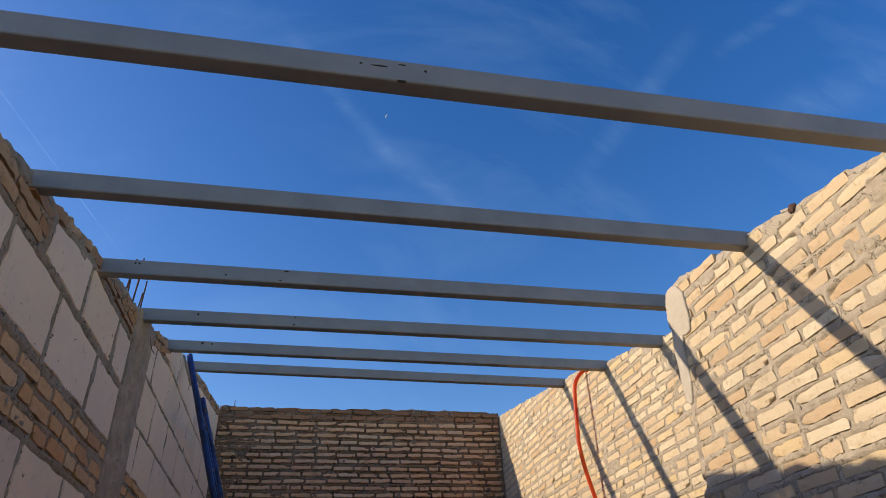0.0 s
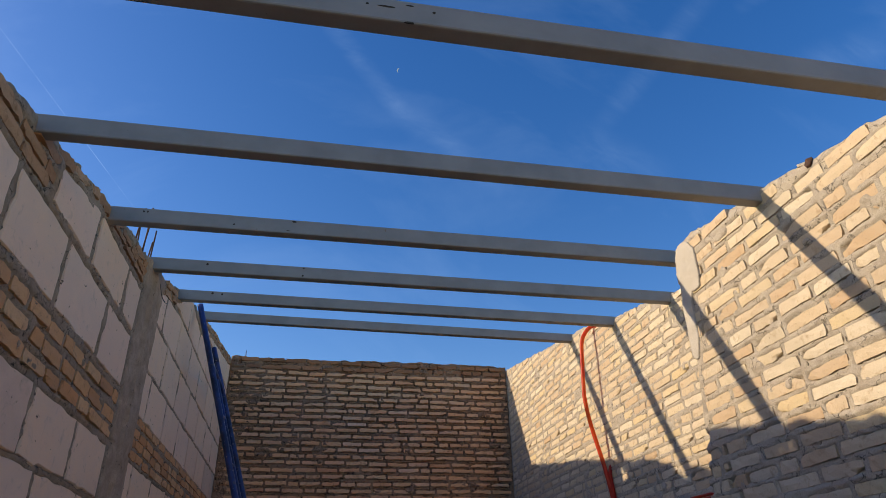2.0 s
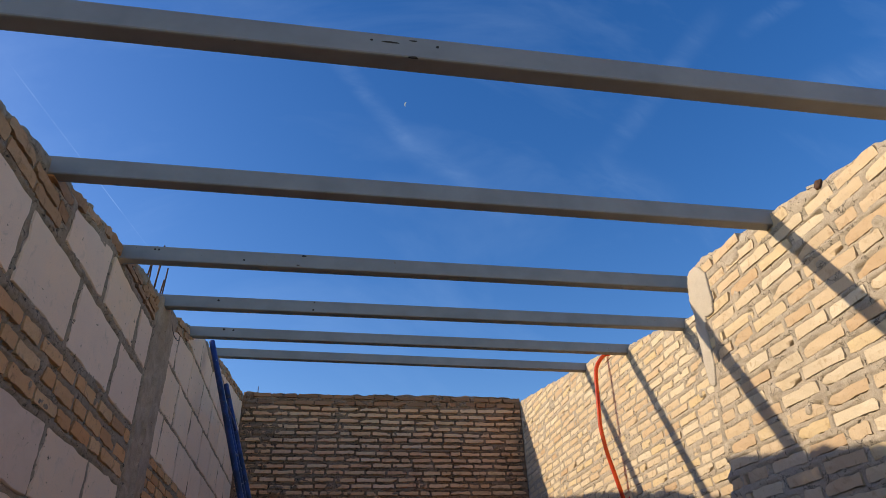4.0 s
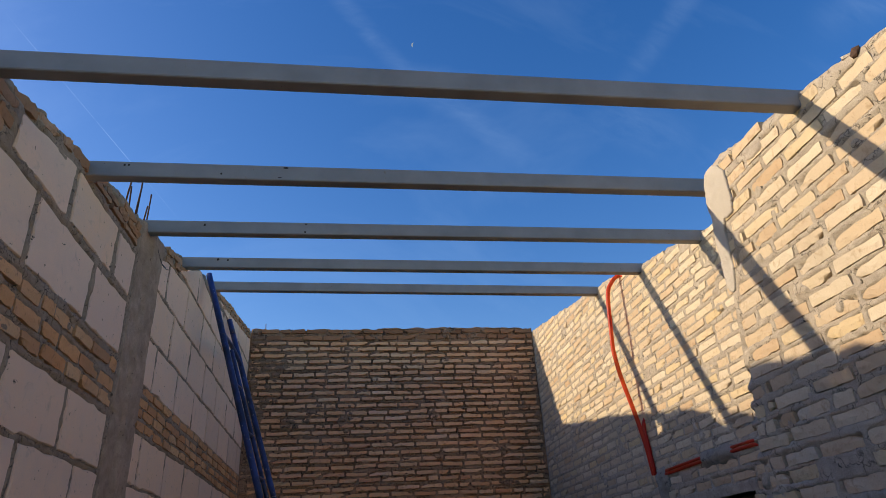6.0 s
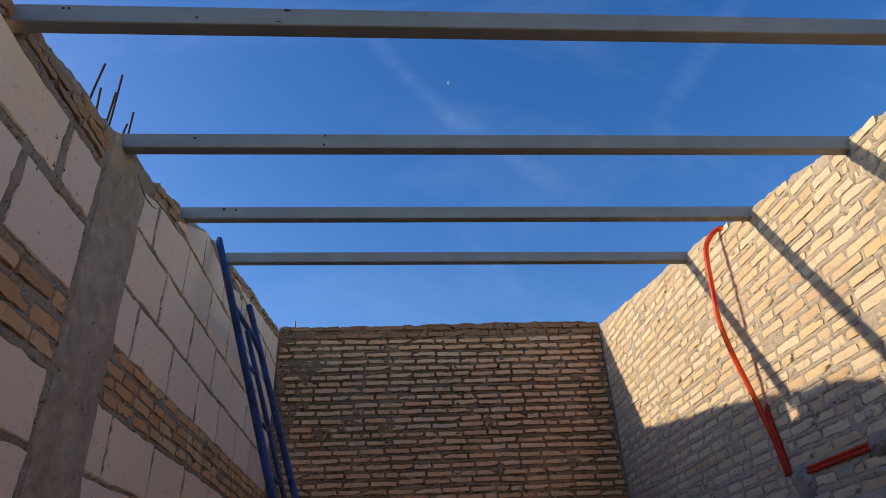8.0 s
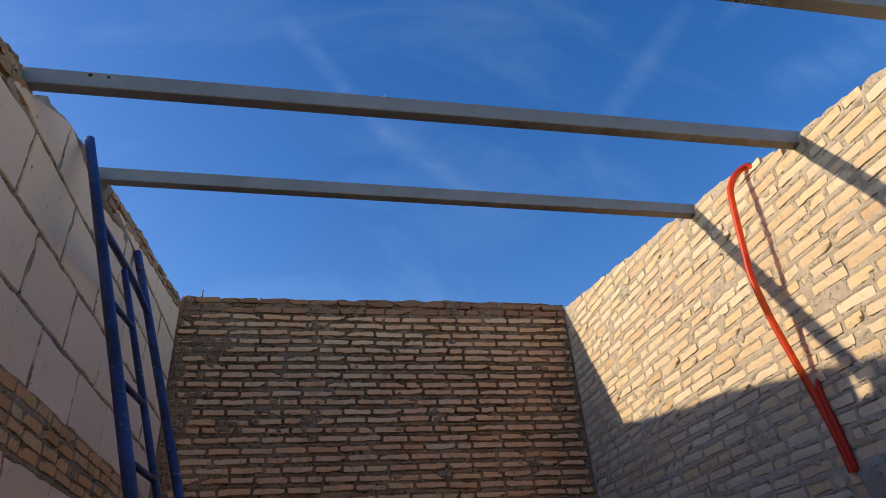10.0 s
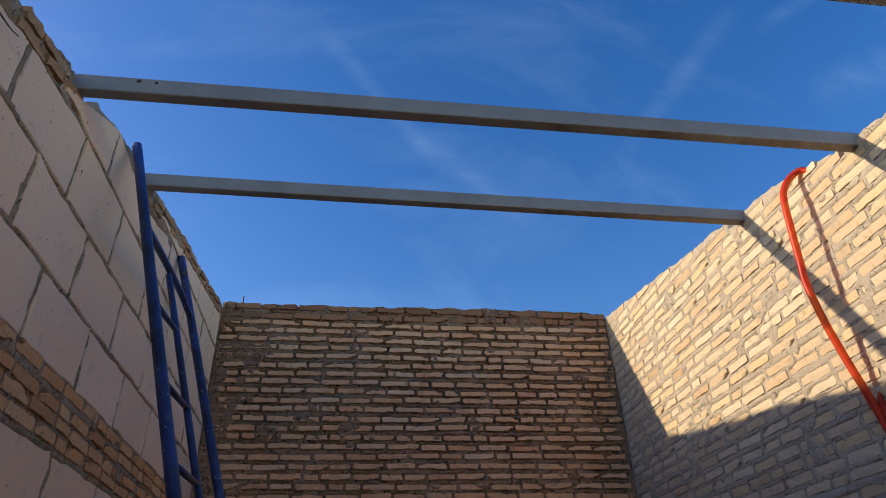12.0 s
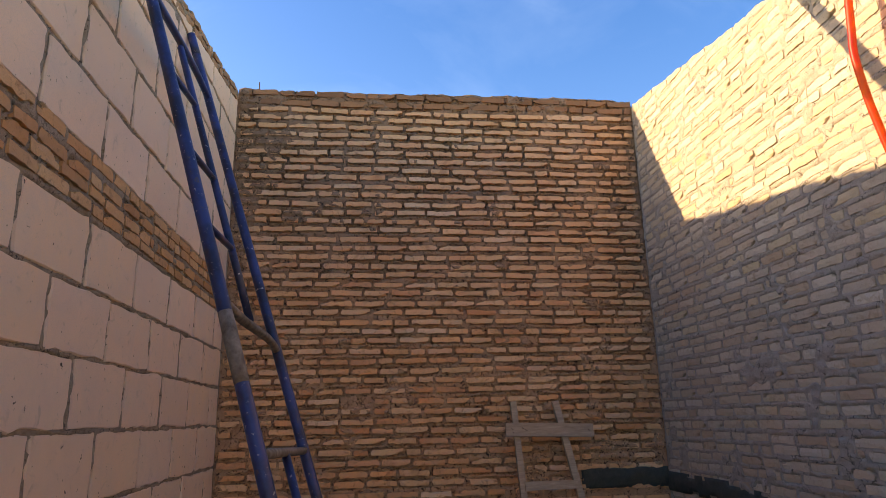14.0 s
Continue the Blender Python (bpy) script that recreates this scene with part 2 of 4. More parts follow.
def steel_material():
    m, t, b, pos, g = material("primed_steel", 0.5)
    b.inputs["Specular IOR Level"].default_value = 0.4
    wide = noise_node(t, pos, 5, 4, 0.6)
    c = mix_colour(t, ramp(t, wide, [(0.35, 0.0), (0.7, 1.0)]), (0.215, 0.212, 0.212), (0.275, 0.27, 0.267))
    rust = ramp(t, noise_node(t, pos, 7, 6, 0.75, 0.8), [(0.66, 0.0), (0.73, 0.85)])
    c = mix_colour(t, rust, c, (0.20, 0.12, 0.07))
    local = t.nodes.new("ShaderNodeSeparateXYZ")
    link(t, t.nodes.new("ShaderNodeTexCoord").outputs["Object"], local.inputs[0])
    edge = math_node(t, "ADD", local.outputs["Z"], math_node(t, "MULTIPLY", noise_node(t, pos, 3, 5, 0.75), 0.04))
    run = ramp(t, math_node(t, "ADD", math_node(t, "MULTIPLY", edge, -10.0), 0.0), [(0.66, 0.0), (0.72, 0.7)])
    c = mix_colour(t, run, c, (0.13, 0.085, 0.055))
    spots = ramp(t, noise_node(t, pos, 48, 3, 0.6), [(0.22, 1.0), (0.25, 0.0)])
    c = mix_colour(t, spots, c, (0.03, 0.025, 0.02))
    link(t, c, b.inputs["Base Color"])
    bump(t, b, wide, 0.15, 0.004)
    return m


def paint_material():
    m, t, b, pos, g = material("worn_blue_paint", 0.42)
    b.inputs["Specular IOR Level"].default_value = 0.5
    chips = noise_node(t, pos, 55, 5, 0.7, 0.3)
    wide = noise_node(t, pos, 4, 5, 0.65)
    c = mix_colour(t, ramp(t, wide, [(0.40, 0.0), (0.58, 1.0)]), (0.010, 0.014, 0.045), (0.018, 0.04, 0.155))
    c = mix_colour(t, ramp(t, chips, [(0.64, 0.0), (0.67, 0.9)]), c, (0.50, 0.47, 0.43))
    c = mix_colour(t, ramp(t, noise_node(t, pos, 18, 4, 0.7), [(0.62, 0.0), (0.70, 0.8)]), c, (0.10, 0.07, 0.05))
    link(t, c, b.inputs["Base Color"])
    bump(t, b, chips, 0.3, 0.002)
    return m


def conduit_material():
    """Thin red plastic that lets some warm light through."""
    m, t, b, pos, g = material("red_plastic_pipe", 0.42)
    b.inputs["Specular IOR Level"].default_value = 0.45
    dust = noise_node(t, pos, 24, 5, 0.65, 0.3)
    c = mix_colour(t, ramp(t, dust, [(0.32, 0.0), (0.68, 1.0)]), (0.68, 0.022, 0.012), (0.54, 0.024, 0.014))
    link(t, c, b.inputs["Base Color"])
    clear = t.nodes.new("ShaderNodeBsdfTransparent")
    clear.inputs[0].default_value = (1.0, 0.56, 0.22, 1)
    mix = t.nodes.new("ShaderNodeMixShader")
    mix.inputs[0].default_value = 0.42
    link(t, b.outputs[0], mix.inputs[1])
    link(t, clear.outputs[0], mix.inputs[2])
    link(t, mix.outputs[0], t.nodes["Material Output"].inputs[0])
    return m


def plain_material(name, a, b2, scale, rough, stretched=(1, 1, 1)):
    m, t, b, pos, g = material(name, rough)
    mp = t.nodes.new("ShaderNodeMapping")
    mp.inputs["Scale"].default_value = stretched
    link(t, pos, mp.inputs["Vector"])
    n = noise_node(t, mp.outputs[0], scale, 5, 0.65, 0.3)
    link(t, mix_colour(t, ramp(t, n, [(0.32, 0.0), (0.68, 1.0)]), a, b2), b.inputs["Base Color"])
    bump(t, b, n, 0.35, 0.003)
    return m


M_BLOCK = block_material()
M_STEEL = steel_material()
M_BLUE = paint_material()
M_WORN = plain_material("bare_worn_steel", (0.30, 0.24, 0.19), (0.12, 0.08, 0.06), 22, 0.7)
M_RUST = plain_material("rusty_iron", (0.10, 0.05, 0.03), (0.05, 0.03, 0.025), 40, 0.85)
M_RED = conduit_material()
M_WOOD = plain_material("weathered_pine", (0.54, 0.39, 0.27), (0.37, 0.25, 0.17), 9, 0.85, (1, 8, 8))
M_BLACK = plain_material("black_mark", (0.03, 0.025, 0.02), (0.05, 0.04, 0.03), 60, 0.9)
M_WIRE = plain_material("dark_wire", (0.10, 0.08, 0.07), (0.06, 0.05, 0.045), 50, 0.7)


def glow_material(name, colour, strength):
    m = bpy.data.materials.new(name)
    m.use_nodes = True
    t = m.node_tree
    t.nodes.clear()
    e = t.nodes.new("ShaderNodeEmission")
    e.inputs[0].default_value = (*colour, 1)
    e.inputs[1].default_value = strength
    link(t, e.outputs[0], t.nodes.new("ShaderNodeOutputMaterial").inputs[0])
    return m


# ---- building helpers ----
def mesh_from(name, verts, faces, mat, smooth=False):
    me = bpy.data.meshes.new(name)
    me.from_pydata([tuple(v) for v in verts], [], faces)
    me.materials.append(mat)
    if smooth:
        me.shade_smooth()
    me.update()
    return me


def part(name, bm, mat, parent, label=""):
    """Link a bmesh, or a mesh, as one object under a thing or part."""
    if isinstance(bm, bmesh.types.BMesh):
        me = bpy.data.meshes.new(name)
        bmesh.ops.recalc_face_normals(bm, faces=bm.faces)
        bm.to_mesh(me)
        bm.free()
        me.materials.append(mat)
    else:
        me = bm
    ob = new(name, me)
    if parent is not None:
        ob.parent = parent
    if label:
        ob["label"] = label
    return ob


def box(bm, lo, hi, m=None):
    vs = [bm.verts.new((x, y, z)) for z in (lo[2], hi[2]) for y in (lo[1], hi[1]) for x in (lo[0], hi[0])]
    fs = [bm.faces.new([vs[i] for i in f]) for f in
          ((0, 2, 3, 1), (4, 5, 7, 6), (0, 1, 5, 4), (2, 6, 7, 3), (0, 4, 6, 2), (1, 3, 7, 5))]
    if m is not None:
        bmesh.ops.transform(bm, matrix=m, verts=vs)
    return vs, fs


def prism(bm, outline, x0, x1, axis="x"):
    """A solid from an outline of (u, z) pairs, between x0 and x1 along the axis."""
    rings = []
    for x in (x0, x1):
        rings.append([bm.verts.new((x, u, z) if axis == "x" else (u, x, z)) for u, z in outline])
    bm.faces.new(rings[0])
    bm.faces.new(rings[1][::-1])
    n = len(outline)
    for i in range(n):
        bm.faces.new((rings[0][i], rings[1][i], rings[1][(i + 1) % n], rings[0][(i + 1) % n]))


def tube(bm, pts, r, seg=12, wall=0.0):
    """A round pipe along a line of points; open ends with a wall where wall is given."""
    pts = [Vector(p) for p in pts]
    rings = []
    ref = Vector((0.3, 0.9, 0.1))
    for i, p in enumerate(pts):
        d = (pts[min(i + 1, len(pts) - 1)] - pts[max(i - 1, 0)]).normalized()
        a = d.cross(ref).normalized()
        c = d.cross(a)
        rr = r[i] if isinstance(r, (list, tuple)) else r
        rings.append([bm.verts.new(p + rr * (math.cos(k * math.tau / seg) * a + math.sin(k * math.tau / seg) * c)) for k in range(seg)])
    for q, s in zip(rings, rings[1:]):
        for k in range(seg):
            f = bm.faces.new((q[k], q[(k + 1) % seg], s[(k + 1) % seg], s[k]))
            f.smooth = True
    for ring, p, flip in ((rings[0], pts[0], 1), (rings[-1], pts[-1], -1)):
        if wall:
            d = (pts[1] - pts[0]).normalized() if flip == 1 else (pts[-2] - pts[-1]).normalized()
            inner = [bm.verts.new(p + (v.co - p) * (1 - wall / r)) for v in ring]
            deep = [bm.verts.new(v.co + d * 0.05) for v in inner]
            for k in range(seg):
                j = (k + 1) % seg
                bm.faces.new((ring[k], ring[j], inner[j], inner[k]))
                bm.faces.new((inner[k], inner[j], deep[j], deep[k]))
            bm.faces.new(deep)
        else:
            bm.faces.new(ring)


_tables = {}


def lattice(u, v, scale, seed):
    """Smooth value noise in -1..1 on arrays of metres."""
    if seed not in _tables:
        _tables[seed] = np.random.RandomState(seed).uniform(-1, 1, (256, 256))
    tab = _tables[seed]
    x, y = np.asarray(u) * scale + 1000.3, np.asarray(v) * scale + 1000.7
    i, j = np.floor(x).astype(int), np.floor(y).astype(int)
    f, g = x - i, y - j
    f, g = f * f * (3 - 2 * f), g * g * (3 - 2 * g)
    i0, j0, i1, j1 = i % 256, j % 256, (i + 1) % 256, (j + 1) % 256
    return (tab[i0, j0] * (1 - f) + tab[i1, j0] * f) * (1 - g) + (tab[i0, j1] * (1 - f) + tab[i1, j1] * f) * g


def rough(u, v, seed):
    return (lattice(u, v, 9, seed) * 0.45 + lattice(u, v, 24, seed + 1) * 0.35 + lattice(u, v, 60, seed + 2) * 0.2)


class Face:
    """A wall face: points run along U and up, N looks out of the wall."""

    def __init__(self, origin, along, out):
        self.o, self.u, self.n = Vector(origin), Vector(along), Vector(out)

    def at(self, u, z, d=0.0):
        return self.o + self.u * u + Vector((0, 0, z)) + self.n * d

    def grid(self, u, z, d):
        o, a, n = np.array(self.o), np.array(self.u), np.array(self.n)
        p = o + u[..., None] * a + d[..., None] * n
        p[..., 2] += z
        return p

    def matrix(self, u, z, d, turn=0.0, sx=1.0, sz=1.0):
        m = Matrix((self.u, -self.n, Vector((0, 0, 1)))).transposed().to_4x4()
        return Matrix.Translation(self.at(u, z, d)) @ m @ Matrix.Rotation(turn, 4, "Y") @ Matrix.Diagonal((sx, 1, sz, 1))


def mortar_sheet(face, u0, u1, top, parent, mat, seed, rects, back, holes=(), step=0.01, ragged=0.012, flush=-0.0015, amp=0.006, crack=0.011, cover=None, extra=None, high=3.4, end=None):
    """The mortar bed of a wall's face, struck round the given rectangles (u, z, half width, half height), cracked along
    their edges and smeared over them where cover is low; its rough top runs back over the wall."""
    nu, nv = max(2, int((u1 - u0) / step)), max(2, int(high / step))
    us = np.linspace(u0, u1, nu)
    tops = np.array([top(x) for x in us]) + ragged * (lattice(us, us * 0, 11, seed + 5) + 0.5 * lattice(us, us * 0, 37, seed + 6))
    low = int(0.27 * nv)
    vs = np.concatenate([np.linspace(0, 0.27, low // 4, endpoint=False), np.linspace(0.27, 1, nv - low)])      # coarse near the floor
    nv = len(vs)
    U = np.repeat(us[:, None], nv, 1)
    Z = tops[:, None] * vs[None, :]
    wob_u, wob_z = 0.004 * lattice(U, Z, 31, seed + 3), 0.004 * lattice(U, Z, 31, seed + 4)
    gap = np.full(U.shape, 9.0)
    for cu, cz, hw, hh in rects:
        i0, i1 = np.searchsorted(us, (cu - hw - 0.03, cu + hw + 0.03))
        if i1 <= i0:
            continue
        j0 = max(0, np.searchsorted(vs, (cz - hh - 0.04) / tops[i0:i1].max()) - 1)
        j1 = np.searchsorted(vs, (cz + hh + 0.04) / tops[i0:i1].min()) + 2
        w = (slice(i0, i1), slice(j0, j1))
        gap[w] = np.minimum(gap[w], np.maximum(np.abs(U[w] + wob_u[w] - cu) - hw, np.abs(Z[w] + wob_z[w] - cz) - hh))
    cover = 0.55 if cover is None else cover(U, Z)
    smear = np.clip((0.6 * lattice(U, Z, 6, seed + 7) + 0.4 * lattice(U, Z, 17, seed + 8) - cover) * 6, 0, 1)
    gate = np.clip(lattice(U, Z, 8, seed + 10) * 1.6 + 0.8, 0, 1)
    level = flush + amp * rough(U, Z, seed)
    cracked = level - crack * np.clip(1.4 - np.abs(gap - 0.004) / 0.006, 0, 1) * gate * (1 - smear)
    under = -0.02 * np.clip(-gap / 0.006, 0, 1)
    D = np.where(gap > 0, cracked, under * (1 - smear) + (0.006 + 0.5 * amp * rough(U, Z, seed)) * smear)
    if extra is not None:
        D = D + extra(U, Z)
    edge = np.clip((vs - 0.985) / 0.015, 0, 1)
    D = D - 0.012 * edge[None, :] ** 2
    if end is not None:
        U = U + (end(Z) - u1) * np.clip((U - u1 + 0.4) / 0.4, 0, 1)
    P = face.grid(U, Z, D)
    nb = 5
    dd = np.linspace(0.03, back, nb)
    Ub = np.repeat(us[:, None], nb, 1)
    Zb = np.repeat(tops[:, None], nb, 1) + 0.008 * rough(Ub, dd[None, :] + 0 * Ub, seed + 9)
    Pb = face.grid(Ub, Zb, -dd[None, :] + 0 * Ub)
    P = np.concatenate([P, Pb], 1)
    n = nv + nb
    idx = np.arange(nu * n).reshape(nu, n)
    keep = np.ones((nu - 1, n - 1), bool)
    for a, b, c, d in holes:
        um, zm = (us[:-1] + us[1:])[:, None] / 2, (Z[:-1, :-1] + Z[1:, 1:]) / 2
        keep[:, :nv - 1] &= ~((um > a) & (um < b) & (zm > c) & (zm < d))
    quads = np.stack([idx[:-1, :-1], idx[1:, :-1], idx[1:, 1:], idx[:-1, 1:]], -1)[keep]
    me = bpy.data.meshes.new("mortar")
    me.from_pydata(P.reshape(-1, 3).tolist(), [], quads.tolist())
    me.materials.append(mat)
    me.shade_smooth()
    return part("mortar", me, mat, parent)


def brick_shape(length, height, deep, seed, wear=0.004, broken=0.3, relief=0.0018):
    """One hand-made brick's face and sides, about 60 triangles, in metres round its centre; some have a corner broken off."""
    r = random.Random(seed)
    nx, nz = 7, 3
    slope = r.uniform(-0.012, 0.012)
    chip = [[abs(r.gauss(0, 0.0045)) for _ in range(2)] for _ in range(2)]
    bite = (r.choice((0, nx - 1)), r.choice((0, nz - 1)), r.uniform(0.012, 0.035), r.uniform(0.2, 0.45)) if r.random() < broken else None
    tilt = r.uniform(-relief, relief)
    verts, faces = [], []
    for j in range(nz):
        for i in range(nx):
            x, z = (i / (nx - 1) - 0.5) * length, (j / (nz - 1) - 0.5) * height
            border = i in (0, nx - 1) or j in (0, nz - 1)
            corner = i in (0, nx - 1) and j in (0, nz - 1)
            x += r.uniform(-1, 1) * wear * 0.6 + (-chip[j and 1][1] if corner and i else chip[j and 1][0] if corner else 0)
            z += (slope * x + (r.uniform(-1, 1) * wear * 0.5 if border else 0)) + (-1 if j else 1) * (abs(r.gauss(0, wear * 0.7)) if border and j != 1 else 0)
            y = (0.001 if border else 0.0) + (0.001 if corner else 0) + r.uniform(-1, 1) * relief + tilt * (2 * j / (nz - 1) - 1)
            if bite and j == bite[1] and abs(i - bite[0]) <= 1:
                near_end = i == bite[0]
                x += (bite[2] if bite[0] == 0 else -bite[2]) * (1 if near_end else 0.4)
                z += (height if bite[1] == 0 else -height) * bite[3] * (1 if near_end else 0.35)
                y += 0.004
            verts.append((x, y, z))
    for j in range(nz - 1):
        for i in range(nx - 1):
            a = j * nx + i
            faces.append((a, a + 1, a + nx + 1, a + nx))
    rim = [*range(nx), *[j * nx + nx - 1 for j in range(1, nz)], *[(nz - 1) * nx + i for i in range(nx - 2, -1, -1)],
           *[j * nx for j in range(nz - 2, 0, -1)]]
    base = len(verts)
    for k in rim:
        x, _, z = verts[k]
        verts.append((x * 1.01, deep, z * 1.01))
    n = len(rim)
    for k in range(n):
        a, b = rim[k], rim[(k + 1) % n]
        faces.append((b, a, base + k, base + (k + 1) % n))
    return verts, faces


def lay_bricks(face, u0, u1, top, parent, one, rest, seed, course, pitch, high, holes=(), z0=0.0, near=None, out=0.0, skip=0.0, limit=300, wear=0.004, reach=0.12, end=None, joint=0.014, broken=0.3, relief=0.0018):
    """Courses of brick in running bond: those in the near stretch are pieces, the others one joined part."""
    r = random.Random(seed)
    length = pitch - joint
    rects = []
    shapes = [brick_shape(length, high, 0.05, seed * 17 + k, wear, broken, relief) for k in range(16)]
    meshes = [mesh_from("brick", v, f, one) for v, f in shapes]
    arrays = [np.array(v) for v, f in shapes]
    allv, allf, count, made = [], [], 0, 0
    k = 0
    while True:
        z = z0 + (k + 0.5) * course
        if z > max(top(u0), top(u1)):
            break
        u = u0 - pitch * (0.5 * (k % 2) + r.uniform(0, 0.35))
        wave = r.uniform(0, 6.28)
        stop = end(z) if end else u1
        while u < stop:
            w = pitch * r.choice((1, 1, 1, 0.97, 0.93, 1.05, 0.86, 0.72, 0.52))
            a, b = max(u, u0 + 0.004), min(u + w, stop - 0.004)
            u += w
            if b - a < 0.06 or r.random() < skip:
                continue
            zz = z + 0.006 * math.sin((a + b) * 0.85 + wave) + r.uniform(-0.004, 0.004)
            if zz + high * reach > top((a + b) / 2) - 0.004:
                continue
            cuts = [(a, b)]
            for h in holes:
                if zz + high / 2 > h[2] and zz - high / 2 < h[3]:
                    cuts = [q for e in cuts for q in (((e[0], min(e[1], h[0] - 0.004)), (max(e[0], h[1] + 0.004), e[1])) if e[1] > h[0] and e[0] < h[1] else (e,))]
            for a, b in cuts:
                if b - a < 0.045:
                    continue
                c = (a + b) / 2
                s = r.randrange(16)
                m = face.matrix(c, zz, out + r.uniform(-0.0025, 0.0025), radians(r.uniform(-1.3, 1.3)), (b - a - joint) / length, r.uniform(0.9, 1.06))
                rects.append((c, zz, (b - a - joint) / 2 - 0.001, high / 2 - 0.002))
                if near and near[0] < c < near[1] and near[2] < zz < near[3] and made < limit:
                    ob = new("brick", meshes[s])
                    ob.parent = parent
                    ob.matrix_basis = m
                    made += 1
                else:
                    mm = np.array(m)
                    v = arrays[s] @ mm[:3, :3].T + mm[:3, 3]
                    allv.append(v)
                    allf += [tuple(q + count for q in f) for f in shapes[s][1]]
                    count += len(v)
        k += 1
    if allv:
        me = mesh_from("brick_courses", np.concatenate(allv).tolist(), allf, rest)
        ob = part("brick_courses", me, rest, parent)
        tagged(ob, kind="stuff")
    return rects


def lump(face, outline, parent, mat, name, seed, thick=0.012, step=0.02, label="", wobble=0.018):
    """A trowelled patch of mortar on a wall: outline of (u, z) pairs, domed, with ragged edges."""
    us, zs = [p[0] for p in outline], [p[1] for p in outline]
    nu = max(3, int((max(us) - min(us)) / step) + 2)
    nz = max(3, int((max(zs) - min(zs)) / step) + 2)
    U, Z = np.meshgrid(np.linspace(min(us) - 0.02, max(us) + 0.02, nu), np.linspace(min(zs) - 0.02, max(zs) + 0.02, nz), indexing="ij")
    U2 = U + wobble * lattice(U, Z, 14, seed + 1)
    Z2 = Z + wobble * lattice(U, Z, 14, seed + 2)
    inside = np.zeros(U.shape, bool)
    dist = np.full(U.shape, 9.0)
    n = len(outline)
    for i in range(n):
        (x0, y0), (x1, y1) = outline[i], outline[(i + 1) % n]
        cross = ((y0 > Z2) != (y1 > Z2)) & (U2 < (x1 - x0) * (Z2 - y0) / ((y1 - y0) or 1e-9) + x0)
        inside ^= cross
        ll = (x1 - x0) ** 2 + (y1 - y0) ** 2
        tt = np.clip(((U2 - x0) * (x1 - x0) + (Z2 - y0) * (y1 - y0)) / ll, 0, 1)
        dist = np.minimum(dist, np.hypot(U2 - x0 - tt * (x1 - x0), Z2 - y0 - tt * (y1 - y0)))
    signed = np.where(inside, dist, -dist)
    D = thick * np.clip(signed / 0.025, -1, 1) + (0.3 * thick + 0.003) * rough(U, Z, seed)
    P = face.grid(U, Z, D)
    idx = np.arange(nu * nz).reshape(nu, nz)
    keep = (np.maximum(np.maximum(signed[:-1, :-1], signed[1:, 1:]), np.maximum(signed[1:, :-1], signed[:-1, 1:])) > -0.02)
    quads = np.stack([idx[:-1, :-1], idx[1:, :-1], idx[1:, 1:], idx[:-1, 1:]], -1)[keep]
    me = mesh_from(name, P.reshape(-1, 3).tolist(), quads.tolist(), mat, True)
    ob = part(name, me, mat, parent, label)
    sol = ob.modifiers.new("thickness", "SOLIDIFY")
    sol.thickness = 0.02
    sol.offset = 0
    return ob


# ---- the plan ----
WIDE, BACK, NICHE, STEP_Y, FRONT = 3.36, 10.58, 2.83, 5.70, 0.4


# ---- ground and floor ----
bm = bmesh.new()
box(bm, (-600, -600, -0.5), (600, 600, -0.02))
tagged(part("ground", bm, M_EARTH, None), "bare reddish earth around the building site", "ground", kind="structure")
bm = bmesh.new()
box(bm, (-0.1, 0.3, -0.02), (NICHE + 0.2, STEP_Y, 0.0))
box(bm, (-0.1, STEP_Y, -0.02), (6.2, 10.7, 0.0))
tagged(part("floor", bm, M_FLOOR, None), "unseen sand floor, kept pale and reddish to bounce light", "floor", kind="structure")


def profile(y, points):
    """Height at y along a bent line."""
    return float(np.interp(y, [p[0] for p in points], [p[1] for p in points]))


def roof_west(y):
    """The west wall's top, with the gaps left beside and under the beams."""
    z = profile(y, ((0.4, 2.33), (4.4, 3.11), (4.94, 3.228), (5.7, 3.388), (6.5, 3.528), (6.95, 3.592), (7.43, 3.72), (8.02, 3.89), (8.41, 3.95), (9.3, 4.125), (10.26, 4.262), (10.6, 4.33)))
    for a, b, low in ((4.93, 5.02, 3.15), (5.78, 5.87, 3.285), (7.56, 7.69, 3.66), (8.37, 8.48, 3.80)):
        if a < y < b:
            z = min(z, low)
    return z


def roof_east(y):
    """The east wall's top, with bricks broken out beside the beams' ends."""
    chipped = 0.045 if 7.56 < y < 7.66 or 8.45 < y < 8.57 or 6.68 < y < 6.76 else 0.0
    return -chipped + profile(y, ((5.4, 3.28), (6.67, 3.57), (7.3, 3.705), (7.5, 3.73), (7.68, 3.765), (8.09, 3.885), (8.43, 3.945), (8.76, 4.008), (9.08, 4.045), (9.23, 4.08), (9.6, 4.14), (10.31, 4.262), (10.6, 4.31)))


def roof_near(y):
    s = max(0.0, min(1.0, (y - 5.50) / 0.17))
    return 3.365 - 0.10 * (1 - math.sqrt(max(0.0, 1 - s ** 2.2))) + 0.185 * (y - 5.63)


def roof_back(x):
    return 4.345 - 0.012 * math.sin(x * 1.9)



def corner_y(z):
    """The far end of the near wall, which stands further out low down."""
    return np.interp(z, (0.0, 2.08, 2.42, 2.8, 3.4), (5.82, 5.81, 5.72, 5.66, 5.66))


DOOR = (6.73, 7.66, 0.0, 2.0)


